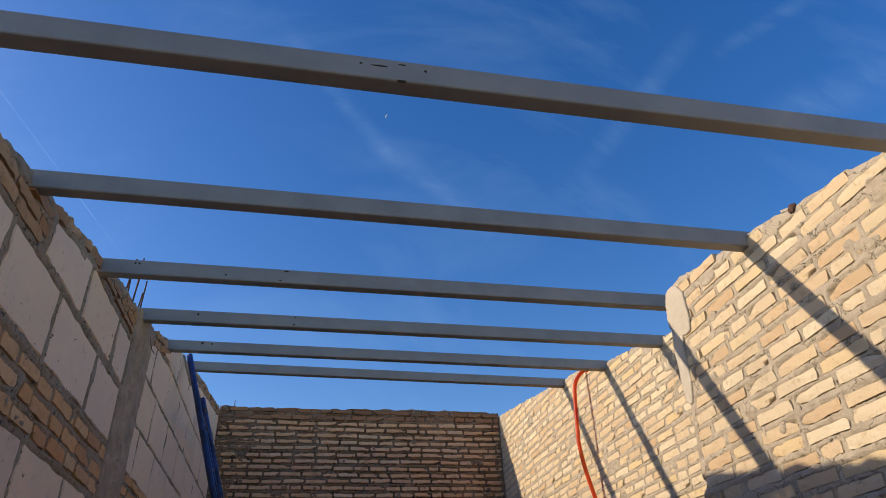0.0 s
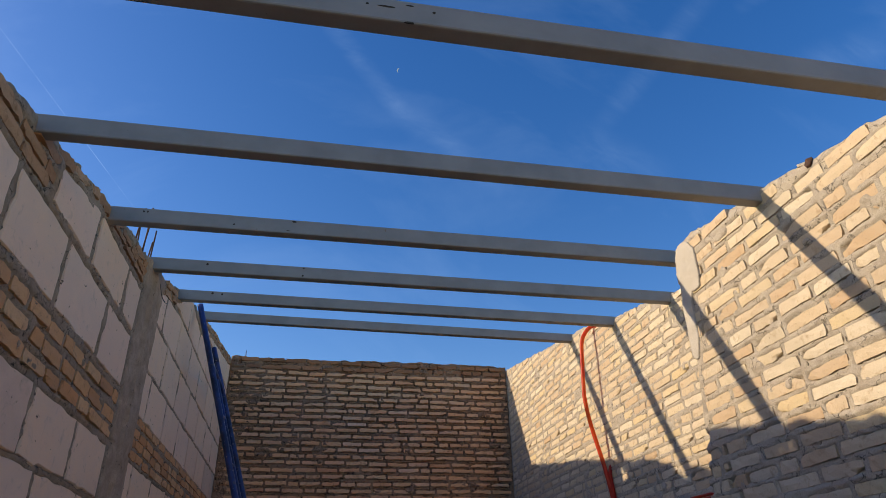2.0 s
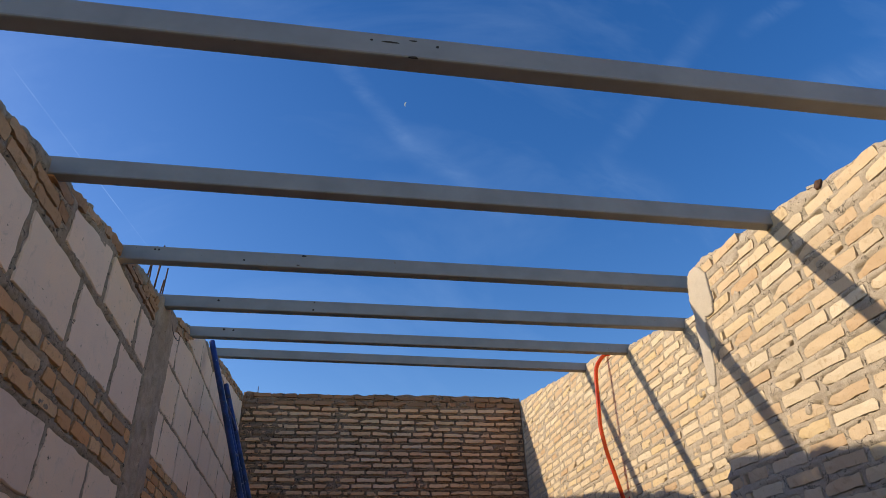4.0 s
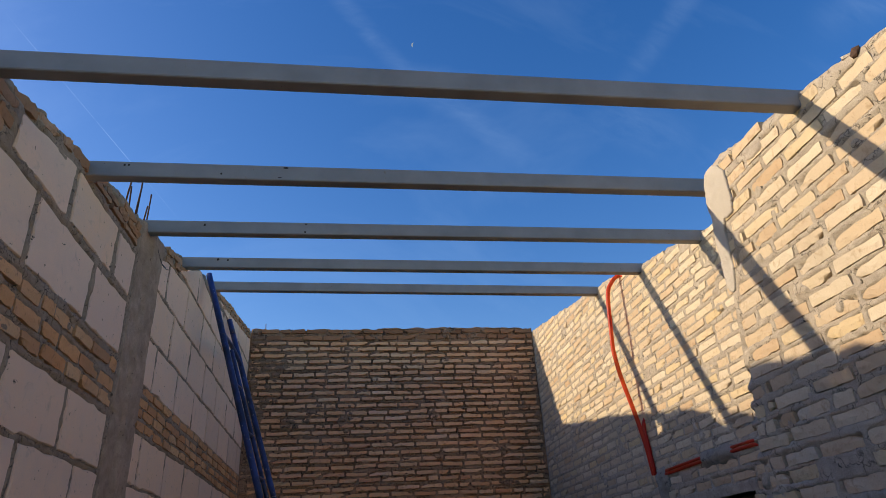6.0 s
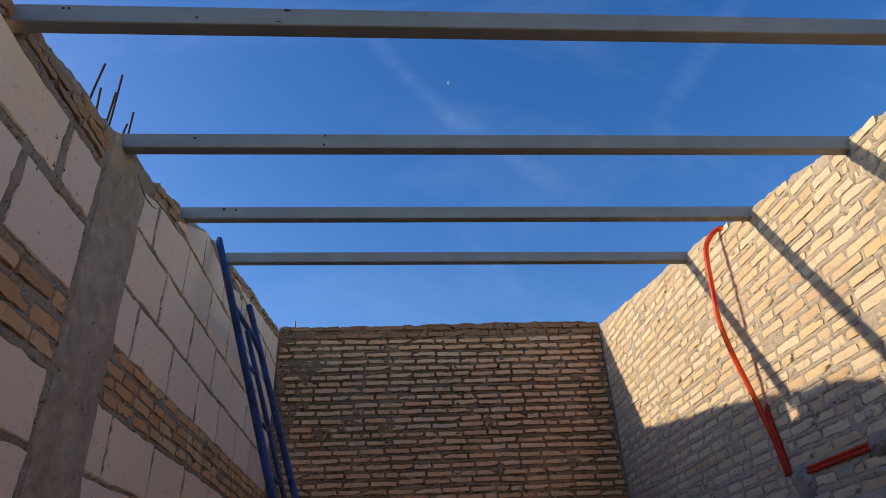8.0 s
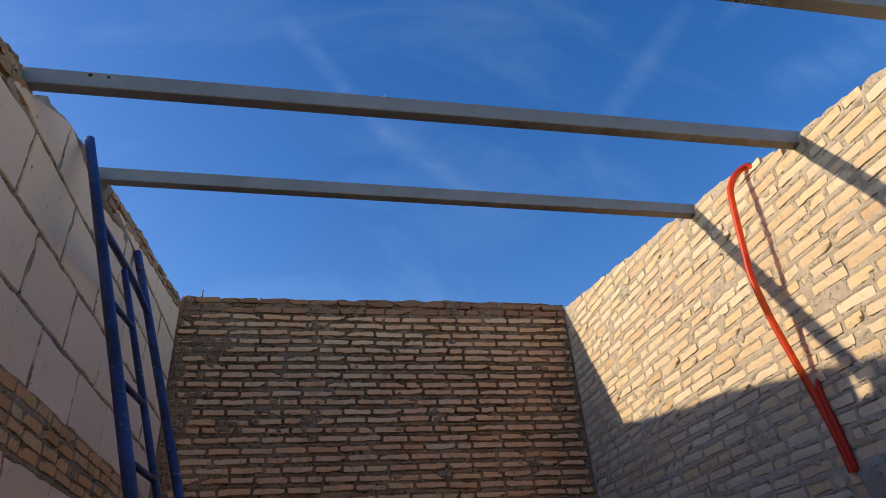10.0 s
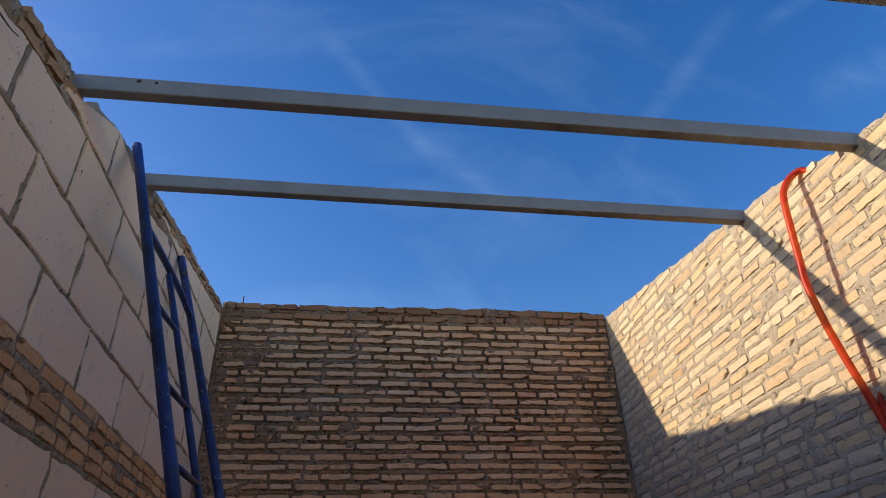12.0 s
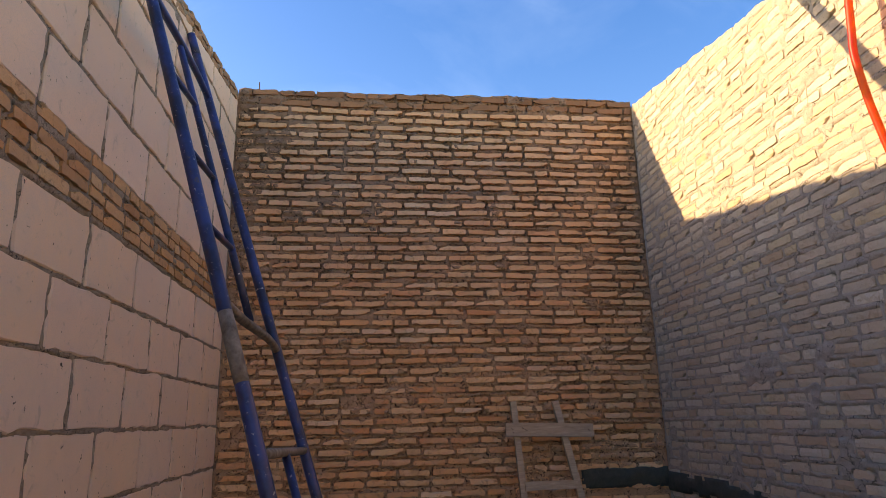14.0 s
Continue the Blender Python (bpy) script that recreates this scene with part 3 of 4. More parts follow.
# wall_north: brick, in shade
bm = bmesh.new()
prism(bm, [(-0.15, 0), (WIDE + 0.15, 0), (WIDE + 0.15, 4.30), (-0.15, 4.30)], BACK + 0.03, BACK + 0.16, "y")
north = tagged(part("wall_north", bm, M_NORTH, None), "tall shaded brown brick wall with dark smeared mortar", "wall", kind="structure")
f_north = Face((0, BACK, 0), (1, 0, 0), (0, -1, 0))

# wall_east: brick, sunlit above the shadow of the west wall, with a doorway
bm = bmesh.new()
for a, b, z in ((STEP_Y - 0.25, DOOR[0], 0.0), (DOOR[0], DOOR[1], DOOR[3]), (DOOR[1], BACK + 0.03, 0.0)):
    prism(bm, [(a, z), (b, z), (b, roof_east(b) - 0.02), (a, roof_east(a) - 0.02)], WIDE + 0.03, WIDE + 0.16)
east = tagged(part("wall_east", bm, M_EAST, None), "tan brick wall in raking sunlight with grey mortar joints", "wall", kind="structure")
f_east = Face((WIDE, 0, 0), (0, 1, 0), (-1, 0, 0))
bm = bmesh.new()
for lo, hi in (((WIDE + 0.005, DOOR[0] - 0.03, 0), (WIDE + 0.155, DOOR[0], DOOR[3] + 0.03)), ((WIDE + 0.005, DOOR[1], 0), (WIDE + 0.155, DOOR[1] + 0.03, DOOR[3] + 0.03)),
               ((WIDE + 0.005, DOOR[0], DOOR[3]), (WIDE + 0.155, DOOR[1], DOOR[3] + 0.03))):
    box(bm, lo, hi)
part("door_reveal", bm, M_EAST, east, "rough mortar reveal of the open doorway")

# wall_east_near: thicker stretch that stands forward, with its return
bm = bmesh.new()
prism(bm, [(FRONT, 0), (5.78, 0), (5.78, 2.06), (5.62, 2.75), (5.62, roof_near(5.62) - 0.04), (FRONT, roof_near(FRONT) - 0.02)], NICHE + 0.03, NICHE + 0.25)
box(bm, (NICHE + 0.25, STEP_Y - 0.28, 0), (WIDE + 0.16, STEP_Y - 0.03, 3.25))
near_wall = tagged(part("wall_east_near", bm, M_EAST, None), "coarse tan brick wall standing forward, thick grey mortar joints", "wall", kind="structure")
f_near = Face((NICHE, 0, 0), (0, 1, 0), (-1, 0, 0))
f_return = Face((NICHE + 0.02, STEP_Y - 0.06, 0), (1, 0, 0), (0, 1, 0))
mortar_sheet(f_return, 0.0, WIDE - NICHE, lambda u: roof_near(STEP_Y), near_wall, M_EAST, 33, [], 0.2, step=0.03)

# unseen wall_south closes the place behind the walker, low to let light in
bm = bmesh.new()
box(bm, (-0.15, FRONT - 0.16, 0), (NICHE + 0.25, FRONT, 0.55))
tagged(part("wall_south", bm, M_PLAIN, None), "unseen rough masonry wall, kept low to let light in", "wall", kind="structure")

# wall_west: aerated blocks with bands of brick and a cast column
COL = (6.56, 6.92)
bm = bmesh.new()
prism(bm, [(FRONT, 0), (BACK + 0.03, 0), (BACK + 0.03, roof_west(BACK) - 0.18), (FRONT, roof_west(FRONT) - 0.18)], -0.15, -0.03)
west = tagged(part("wall_west", bm, M_WEST, None), "shaded wall of pale aerated blocks with brick bands", "wall", kind="structure")
f_west = Face((0, 0, 0), (0, 1, 0), (1, 0, 0))

# unseen second room beyond the doorway, roofed to keep the opening dark
bm = bmesh.new()
box(bm, (WIDE + 0.17, STEP_Y, 0), (6.1, STEP_Y + 0.12, 2.6))
box(bm, (WIDE + 0.17, 9.2, 0), (6.1, 9.32, 2.6))
box(bm, (6.1, STEP_Y, 0), (6.22, 9.32, 2.6))
tagged(part("wall_beyond", bm, M_PLAIN, None), "unseen plain rough walls added to keep the doorway dark", "wall", kind="structure")
bm = bmesh.new()
box(bm, (WIDE + 0.165, STEP_Y, 2.6), (6.22, 9.32, 2.72))
tagged(part("ceiling", bm, M_PLAIN, None), "unseen plain slab added to keep the doorway dark", "ceiling", kind="structure")

# bricks set on end along the doorway's jambs
JAMBS = [mesh_from("brick", *brick_shape(0.115, 0.048, 0.05, 900 + k, 0.005, 0.5, 0.003), EAST_ONE) for k in range(6)]
jamb_rng = random.Random(905)
for side, edge in ((-1, DOOR[0]), (1, DOOR[1])):
    for k in range(28):
        w = jamb_rng.uniform(0.75, 1.05)
        ob = new("brick", jamb_rng.choice(JAMBS))
        ob.parent = east
        ob.matrix_basis = f_east.matrix(edge + side * (0.05 * w + jamb_rng.uniform(-0.004, 0.006)), 0.04 + 0.0708 * k, 0.007, radians(jamb_rng.uniform(-2, 2)), w, jamb_rng.uniform(0.9, 1.1))

# ---- roof beams ----
def beam(y, top, x0, x1, fall=(0.0, 0.0), h=0.080, w=0.050):
    """A pressed steel channel: web to the south, two flanges with lips, rounded bends."""
    bm = bmesh.new()
    t, lip, rr = 0.003, 0.015, 0.006
    outer = [(0.0 + rr, 0), (w, 0), (w, lip), (w - t, lip), (w - t, t), (rr, t), (t, rr), (t, h - rr), (rr, h - t), (w - t, h - t), (w - t, h - lip), (w, h - lip), (w, h), (rr, h), (rr * 0.3, h - rr * 0.3), (0, h - rr), (0, rr), (rr * 0.3, rr * 0.3)]
    rings = [[bm.verts.new((x, a, b - h + dz)) for a, b in outer] for x, dz in zip((x0, x1), fall)]
    n = len(outer)
    for i in range(n):
        bm.faces.new((rings[0][i], rings[0][(i + 1) % n], rings[1][(i + 1) % n], rings[1][i]))
    bm.faces.new(rings[0])
    bm.faces.new(rings[1][::-1])
    ob = part("roof_beam", bm, M_STEEL, None)
    ob.matrix_basis = Matrix.Translation((0, y, top + 0.005))
    tagged(ob, "grey primed steel channel spanning the open roof", "beam", "roof beams")
    return ob


BEAM_FALL = {4: (0.002, -0.013), 5: (0.012, -0.021)}      # ends that lie a little high or low
BEAM_OBJECTS = [beam(y, top, -0.10, x1, BEAM_FALL.get(k, (0.0, 0.0))) for k, (y, top, x1) in enumerate(BEAMS)]

# ---- west wall: column, blocks, brick bands ----
def block_piece(outline, seed, deep=0.05, inset=0.006):
    """A sawn block from four (u, z) corners, with chipped edges; returns verts in (u, d, z) and faces."""
    r = random.Random(seed)
    cu, cz = sum(p[0] for p in outline) / 4, sum(p[1] for p in outline) / 4
    ring = []
    for i in range(4):
        (u0, z0), (u1, z1) = outline[i], outline[(i + 1) % 4]
        for k in range(7):
            f = k / 7 + (r.uniform(-0.04, 0.04) if k else 0)
            w = 0.006 if k else 0.005
            if r.random() < 0.08:
                w = 0.014
            ring.append((u0 + (u1 - u0) * f + r.uniform(-w, w), z0 + (z1 - z0) * f + r.uniform(-w, w)))
    n = len(ring)
    tilt_u, tilt_z, off = r.uniform(-0.005, 0.005), r.uniform(-0.008, 0.008), r.uniform(-0.001, 0.002)
    verts = []
    for inner in (1, 0):
        for u, z in ring:
            length = math.hypot(u - cu, z - cz) or 1
            s = 1 - inner * inset / length
            a, b = cu + (u - cu) * s, cz + (z - cz) * s
            verts.append((a, off + tilt_u * (a - cu) + tilt_z * (b - cz) - (0 if inner else 0.006), b))
    verts += [(u, -deep, z) for u, z in ring]
    faces = [tuple(range(n))]
    for layer in (0, 1):
        for k in range(n):
            j = (k + 1) % n
            faces.append((layer * n + j, layer * n + k, (layer + 1) * n + k, (layer + 1) * n + j))
    return verts, faces


WEST_RECTS = []


def lay_block(face, a, b, z0, z1, top, parent, seed, gap):
    za, zb = min(z1, top(a)), min(z1, top(b))
    if max(za, zb) - z0 < 0.05 or b - a < 0.07:
        return
    za, zb = max(za, z0 + 0.03), max(zb, z0 + 0.03)
    g = gap / 2
    r = random.Random(seed)
    o = [(a + g + r.uniform(0, 0.009), z0 + g), (b - g - r.uniform(0, 0.009), z0 + g), (b - g - r.uniform(0, 0.007), zb - g), (a + g + r.uniform(0, 0.007), za - g)]
    WEST_RECTS.append(((a + b) / 2, (z0 + (za + zb) / 2) / 2, (b - a) / 2 - g - 0.001, ((za + zb) / 2 - z0) / 2 - g - 0.001))
    v, f = block_piece(o, seed)
    ob = new("block", mesh_from("block", [face.at(u, z, d) for u, d, z in v], f, M_BLOCK))
    ob.parent = parent


def under_bricks(y):
    if 5.15 < y < COL[0]:
        return min(profile(y, ((5.15, 3.215), (5.8, 3.325), (6.6, 3.5))), 3.315)
    return roof_west(y) - ( 0.10 if 6.9 < y < 7.55 else 0.0 if y < 8.55 else 0.10)


ROWS_LOW = [0.0, 0.275, 0.548, 0.82, 1.09, 1.364, 1.644, 1.916, 2.182, 2.455]
seed = 500
for i, (z0, z1) in enumerate(zip(ROWS_LOW, ROWS_LOW[1:])):
    even = (len(ROWS_LOW) - 2 - i) % 2 == 0
    cuts = [c for c in [(7.66 if even else 7.935) + 0.53 * k for k in range(-2, 7)] if COL[1] + 0.08 < c < BACK - 0.06]
    edges = [COL[1] + 0.005, *cuts, BACK - 0.005]
    near_cuts = [c for c in [(5.52 if even else 5.73) + 0.53 * k for k in range(-11, 3)] if FRONT + 0.1 < c < COL[0] - 0.08]
    near_edges = [FRONT + 0.01, *near_cuts, COL[0] - 0.005]
    for ed in (edges, near_edges):
        for a, b in zip(ed, ed[1:]):
            seed += 1
            lay_block(f_west, a, b, z0, z1, lambda y: 9, west, seed, 0.017 if ed is edges else 0.026)
for z0, z1, first in ((2.705, 2.985, 7.165), (2.985, 3.285, 7.42), (3.285, 3.60, 7.165), (3.60, 3.92, 7.42), (3.92, 4.3, 7.68)):
    edges = [COL[1] + 0.005, *[c for c in [first + 0.525 * k for k in range(7)] if c < BACK - 0.06], BACK - 0.005]
    for a, b in zip(edges, edges[1:]):
        seed += 1
        lay_block(f_west, a, b, z0, z1, under_bricks, west, seed, 0.017)
for z0, z1, cuts in ((2.725, 3.035, (4.93, 5.46, 6.06)), (3.04, 3.40, (5.20, 5.71, 6.26))):
    low = [c for c in [cuts[0] - 0.53 * k for k in range(9, 0, -1)] if c > FRONT + 0.1]
    if z0 > 3:
        low = []
    edges = [*([FRONT + 0.01] if low else []), *low, *cuts, COL[0] - 0.01]
    for a, b in zip(edges, edges[1:]):
        seed += 1
        lay_block(f_west, a, b, z0, z1, under_bricks, west, seed, 0.036)

# brick bands between the block courses
for a, b, s, course, long, high in ((FRONT, COL[0] - 0.01, 51, 0.085, 0.235, 0.056), (COL[1] + 0.01, BACK, 52, 0.0635, 0.225, 0.047)):
    WEST_RECTS += lay_bricks(f_west, a, b, lambda y: 2.715, west, WEST_ONE, WEST_ONE, s, course, long, high, z0=2.46, near=(3.6, 11, 0, 5), out=0.004, limit=290, wear=0.0035, joint=0.018, broken=0.15, relief=0.0018)
WEST_RECTS += lay_bricks(f_west, 4.3, 5.19, lambda y: roof_west(y) - 0.01, west, WEST_TOP, WEST_TOP, 53, 0.066, 0.235, 0.048, z0=3.035, near=(3.6, 11, 0, 5), out=0.003, wear=0.005, broken=0.2, relief=0.003)


def sloping_bricks(a, b, courses, s):
    """Broken bricks bedded along the slope of the wall's top."""
    r = random.Random(s)
    shapes = [mesh_from("brick", *brick_shape(0.17, 0.05, 0.07, s * 31 + k, 0.006, 0.35, 0.004), WEST_TOP) for k in range(10)]
    for j in range(courses):
        u = a + r.uniform(0, 0.1)
        while u < b:
            w = r.uniform(0.10, 0.24)
            c = u + w / 2
            u += w
            if c > b - 0.03:
                break
            z = roof_west(c) - 0.034 - 0.055 * j + r.uniform(-0.006, 0.006)
            WEST_RECTS.append((c, z, w / 2 - 0.008, 0.019))
            ob = new("brick", r.choice(shapes))
            ob.parent = west
            ob.matrix_basis = f_west.matrix(c, z, r.uniform(-0.004, 0.008), -math.atan(0.2) + radians(r.uniform(-4, 4)), (w - 0.012) / 0.17, r.uniform(0.8, 1.05))


WEST_RECTS += lay_bricks(f_west, 5.3, COL[0] - 0.02, lambda y: roof_west(y) - 0.012, west, WEST_TOP, WEST_TOP, 61, 0.054, 0.21, 0.040, z0=3.322, near=(3.6, 11, 0, 5), out=0.004, wear=0.006, reach=0.3, joint=0.016, broken=0.4, relief=0.004)
sloping_bricks(5.08, 5.77, 1, 64)
sloping_bricks(6.98, 7.53, 2, 62)
sloping_bricks(8.55, BACK - 0.05, 2, 63)

# cast column between the two stretches of blocks
nu, nz = 26, 240
U, Z = np.meshgrid(np.linspace(COL[0] - 0.01, COL[1] + 0.01, nu), np.linspace(0, roof_west(COL[0]) - 0.01, nz), indexing="ij")
side = np.minimum(U - U.min(), U.max() - U)
D = 0.008 + 0.007 * rough(U, Z, 95) - 0.04 * np.clip(1 - side / 0.024, 0, 1) ** 2
D = D + 0.020 * np.clip((U - COL[0] - 0.14 - 0.03 * lattice(Z, Z * 0, 2.5, 96)) / 0.02, 0, 1)
D = D - 0.02 * np.clip((0.008 - np.abs(Z - 2.46 - 0.02 * lattice(U, Z, 8, 97))) / 0.008, 0, 1)
Uw = U + 0.016 * lattice(Z, Z * 0, 7, 98) * np.where(side < 0.02, 1, 0.3)
idx = np.arange(nu * nz).reshape(nu, nz)
quads = np.stack([idx[:-1, :-1], idx[1:, :-1], idx[1:, 1:], idx[:-1, 1:]], -1).reshape(-1, 4)
part("column", mesh_from("column", f_west.grid(Uw, Z, D).reshape(-1, 3).tolist(), quads.tolist(), M_COLUMN, True), M_COLUMN, west, "rough cast concrete column with board marks")
bm = bmesh.new()
box(bm, (-0.15, COL[0], 0), (-0.004, COL[1], roof_west(COL[0]) - 0.02))
part("column_core", bm, M_COLUMN, west)

# ---- starter bars on the column and the back corner ----
def bar(points, r=0.005):
    bm = bmesh.new()
    tube(bm, points, r, 6)
    tagged(part("rebar", bm, M_RUST, None), "thin rusty steel starter bar standing out of the wall top", "rebar", "starter bars")


for x, y, dx, dy, h in ((-0.06, 6.40, 0.02, 0.01, 0.26), (-0.07, 6.50, 0.0, -0.02, 0.17), (-0.06, 6.57, 0.02, -0.02, 0.20), (-0.07, 6.62, 0.015, -0.03, 0.34), (-0.06, 6.72, 0.0, 0.03, 0.17),
                        (-0.07, 6.80, 0.01, -0.02, 0.26), (-0.06, 6.90, 0.0, 0.0, 0.10)):
    z = roof_west(y) - 0.06
    bar([(x, y, z), (x + dx * 0.4, y + dy * 0.3, z + 0.06 + h * 0.4), (x + dx, y + dy, z + 0.06 + h)])
bar([(0.155, BACK + 0.06, 4.28), (0.155, BACK + 0.06, 4.36), (0.152, BACK + 0.06, 4.43)])

bm = bmesh.new()
for k, sag in ((0, 0.04), (1, 0.065)):
    tube(bm, [(0.016 + 0.012 * k, 6.66 + 0.36 * s + 0.03 * k, 3.53 - 0.08 * s - sag * 4 * s * (1 - s)) for s in np.linspace(0, 1, 12)], 0.0022, 5)
tagged(part("tie_wire", bm, M_WIRE, None), "dark loops of tie wire hanging beside the concrete column", "wire")

# ---- mortar patches on the walls ----
lump(f_east, [(7.75, 1.45), (7.82, 1.45), (7.83, 2.03), (7.90, 2.235), (7.76, 2.26), (7.73, 2.21), (7.77, 2.03)], east, M_WET, "mortar_patch", 131, 0.022, step=0.012, label="grey trowelled mortar over a buried pipe")
lump(f_east, [(6.84, 2.21), (6.95, 2.195), (7.18, 2.195), (7.24, 2.22), (7.21, 2.255), (7.08, 2.268), (6.98, 2.255), (6.86, 2.262)], east, M_WET, "mortar_patch", 132, 0.020, step=0.011)
lump(f_east, [(9.1, 1.13), (9.6, 1.15), (BACK, 1.15), (BACK, 1.225), (10.2, 1.20), (9.8, 1.20), (9.4, 1.165)], east, M_DARK, "mortar_patch", 133, 0.006)
lump(f_north, [(2.70, 1.16), (2.95, 1.17), (WIDE, 1.16), (WIDE, 1.23), (3.1, 1.25), (2.72, 1.26)], north, M_DARK, "mortar_patch", 134, 0.008, label="dark fresh mortar strip low on the wall")
lump(f_near, [(5.53, 3.06), (5.515, 3.13), (5.52, 3.22), (5.55, 3.285), (5.58, 3.30), (5.61, 3.29), (5.635, 3.25), (5.65, 3.18), (5.656, 2.95), (5.672, 2.76), (5.66, 2.74), (5.645, 2.80), (5.63, 2.90), (5.632, 3.00), (5.60, 3.07)], near_wall, M_PATCH, "render_patch", 135, 0.002, step=0.006, label="smooth pale cement patch on the corner", wobble=0.007)

# ---- red conduit ----
bm = bmesh.new()
RED = [(3.375, 7.835, 3.79), (3.352, 7.864, 3.814), (3.309, 7.899, 3.788), (3.262, 7.912, 3.718), (3.242, 7.915, 3.645), (3.233, 7.922, 3.534), (3.228, 7.930, 3.425), (3.222, 7.938, 3.296), (3.221, 7.948, 3.188), (3.241, 7.950, 3.004), (3.277, 7.953, 2.831), (3.312, 7.946, 2.648), (3.336, 7.925, 2.43), (3.348, 7.915, 2.238)]


def smooth_line(pts, n=5):
    pts = [Vector(p) for p in pts]
    out = []
    for i in range(len(pts) - 1):
        a, b, c, d = pts[max(i - 1, 0)], pts[i], pts[i + 1], pts[min(i + 2, len(pts) - 1)]
        for k in range(n):
            t = k / n
            out.append(0.5 * (2 * b + (c - a) * t + (2 * a - 5 * b + 4 * c - d) * t * t + (3 * b - a - 3 * c + d) * t ** 3))
    return out + [pts[-1]]


line = smooth_line(RED, 26)
tube(bm, line, [0.0176 if k % 2 else 0.0158 for k in range(len(line))], 12)
tagged(part("conduit", bm, M_RED, None), "loose red plastic conduit bowed over the brick wall", "conduit", "red conduits")
bm = bmesh.new()
tube(bm, smooth_line([(3.372, 7.938, 2.65), (3.347, 7.930, 2.585), (3.345, 7.908, 2.43), (3.352, 7.898, 2.235)]), 0.0145, 10)
tagged(part("conduit", bm, M_RED, None), "red plastic conduit coming out of the brickwork", "conduit", "red conduits")
for dz, deep in ((-0.011, -0.004), (0.011, 0.003)):
    bm = bmesh.new()
    tube(bm, smooth_line([(WIDE + deep, 7.74, 2.232 + dz), (WIDE - 0.003 + deep, 7.2, 2.236 + dz), (WIDE + deep, 6.72, 2.234 + dz), (WIDE + 0.006, 6.61, 2.23 + dz),
                          (WIDE + 0.02, 6.54 + dz, 2.20 + dz), (WIDE - 0.012, 6.53 + dz, 2.12), (WIDE - 0.016, 6.53 + dz, 1.6)]), 0.0112, 10)
    tagged(part("conduit", bm, M_RED, None), "red plastic conduit laid in the brick wall above the doorway", "conduit", "red conduits")

# ---- scaffold frame leaning on the west wall ----
def leg_a(z):
    z = 1.7 + 0.92 * (z - 1.7)
    return Vector((0.033 + 0.328 * (3.891 - z), 8.073 - 0.225 * (3.891 - z), z))


def leg_b(z):
    z = 1.7 + 1.13 * (z - 1.7)
    return Vector((0.018 + 0.338 * (3.911 - z), 9.165 - 0.25 * (3.911 - z), z))


def leg_c(z, f=0.437):
    return leg_a(z).lerp(leg_b(z), f)


scaffold = tagged(new("scaffold_frame"), "blue painted steel scaffold frame leaning on the block wall", "scaffold")


def rod(name, pts, r, mat, label="", wall=0.0):
    bm = bmesh.new()
    tube(bm, pts, r, 14, wall)
    return part(name, bm, mat, scaffold, label)


rod("leg", [leg_a(z) for z in np.linspace(4.08, -0.11, 12)], 0.0222, M_BLUE, wall=0.003)
rod("leg", [leg_b(z) for z in np.linspace(3.656, 0.225, 12)], 0.0228, M_BLUE, wall=0.003)
rod("collar", [leg_b(3.66), leg_b(3.52)], 0.0236, M_BLUE, "dark blue worn pipe end", 0.004)
rod("sleeve", [leg_a(z) for z in (2.02, 1.95, 1.85, 1.78)], [0.0225, 0.0231, 0.0231, 0.0225], M_WORN, "bare scuffed steel sleeve")
rod("top_bar", smooth_line([leg_a(3.50), leg_a(3.46).lerp(leg_b(3.40), 0.35), leg_a(3.40).lerp(leg_b(3.33), 0.75), leg_b(3.24)]), 0.0175, M_BLUE)
rod("cross_bar", smooth_line([leg_a(2.06), leg_a(2.03).lerp(leg_b(2.0), 0.3), leg_a(1.99).lerp(leg_b(1.99), 0.8), leg_b(1.95)]), 0.0175, M_WORN, "rust-brown bare cross bar")
rod("cross_bar", [leg_a(1.565), leg_b(1.56)], 0.0165, M_WORN, "scuffed grey cross bar")
rod("inner_post", [leg_c(z) for z in np.linspace(3.36, 2.03, 6)], 0.015, M_BLUE)
rod("inner_post", [leg_c(z, 0.475) for z in np.linspace(1.56, 0.25, 6)], 0.015, M_BLUE)
for z in (3.06, 2.68, 2.36):
    rod("rung", [leg_a(z), leg_a(z - 0.01).lerp(leg_c(z - 0.02), 0.5), leg_c(z - 0.03)], 0.0125, M_BLUE)
for z in (1.15, 0.75, 0.35):
    rod("rung", [leg_a(z), leg_c(z, 0.475)], 0.0125, M_BLUE)

# ---- flat dark discs for drilled holes, and scuffs, on the beams' webs ----
for beam_at, marks in BEAM_MARKS.items():
    host = BEAM_OBJECTS[beam_at]
    y, top, _ = BEAMS[beam_at]
    for x, dz, rx, rz in marks:
        # for a hole, the black face stands in for the shade inside
        bm = bmesh.new()
        ring = [bm.verts.new((x + rx * math.cos(a) * (1 + 0.2 * math.sin(3 * a + x * 9)), -0.0012, -dz + rz * math.sin(a))) for a in np.linspace(0, math.tau, 11)[:-1]]
        deep = [bm.verts.new((v.co.x, 0.002, v.co.z)) for v in ring]
        bm.faces.new(ring)
        for k in range(10):
            bm.faces.new((ring[k], ring[(k + 1) % 10], deep[(k + 1) % 10], deep[k]))
        part("bolt_hole" if rx == rz else "scuff", bm, M_BLACK, host, "dark disc in place of a drilled hole's shade" if rx == rz else "dark scraped mark")

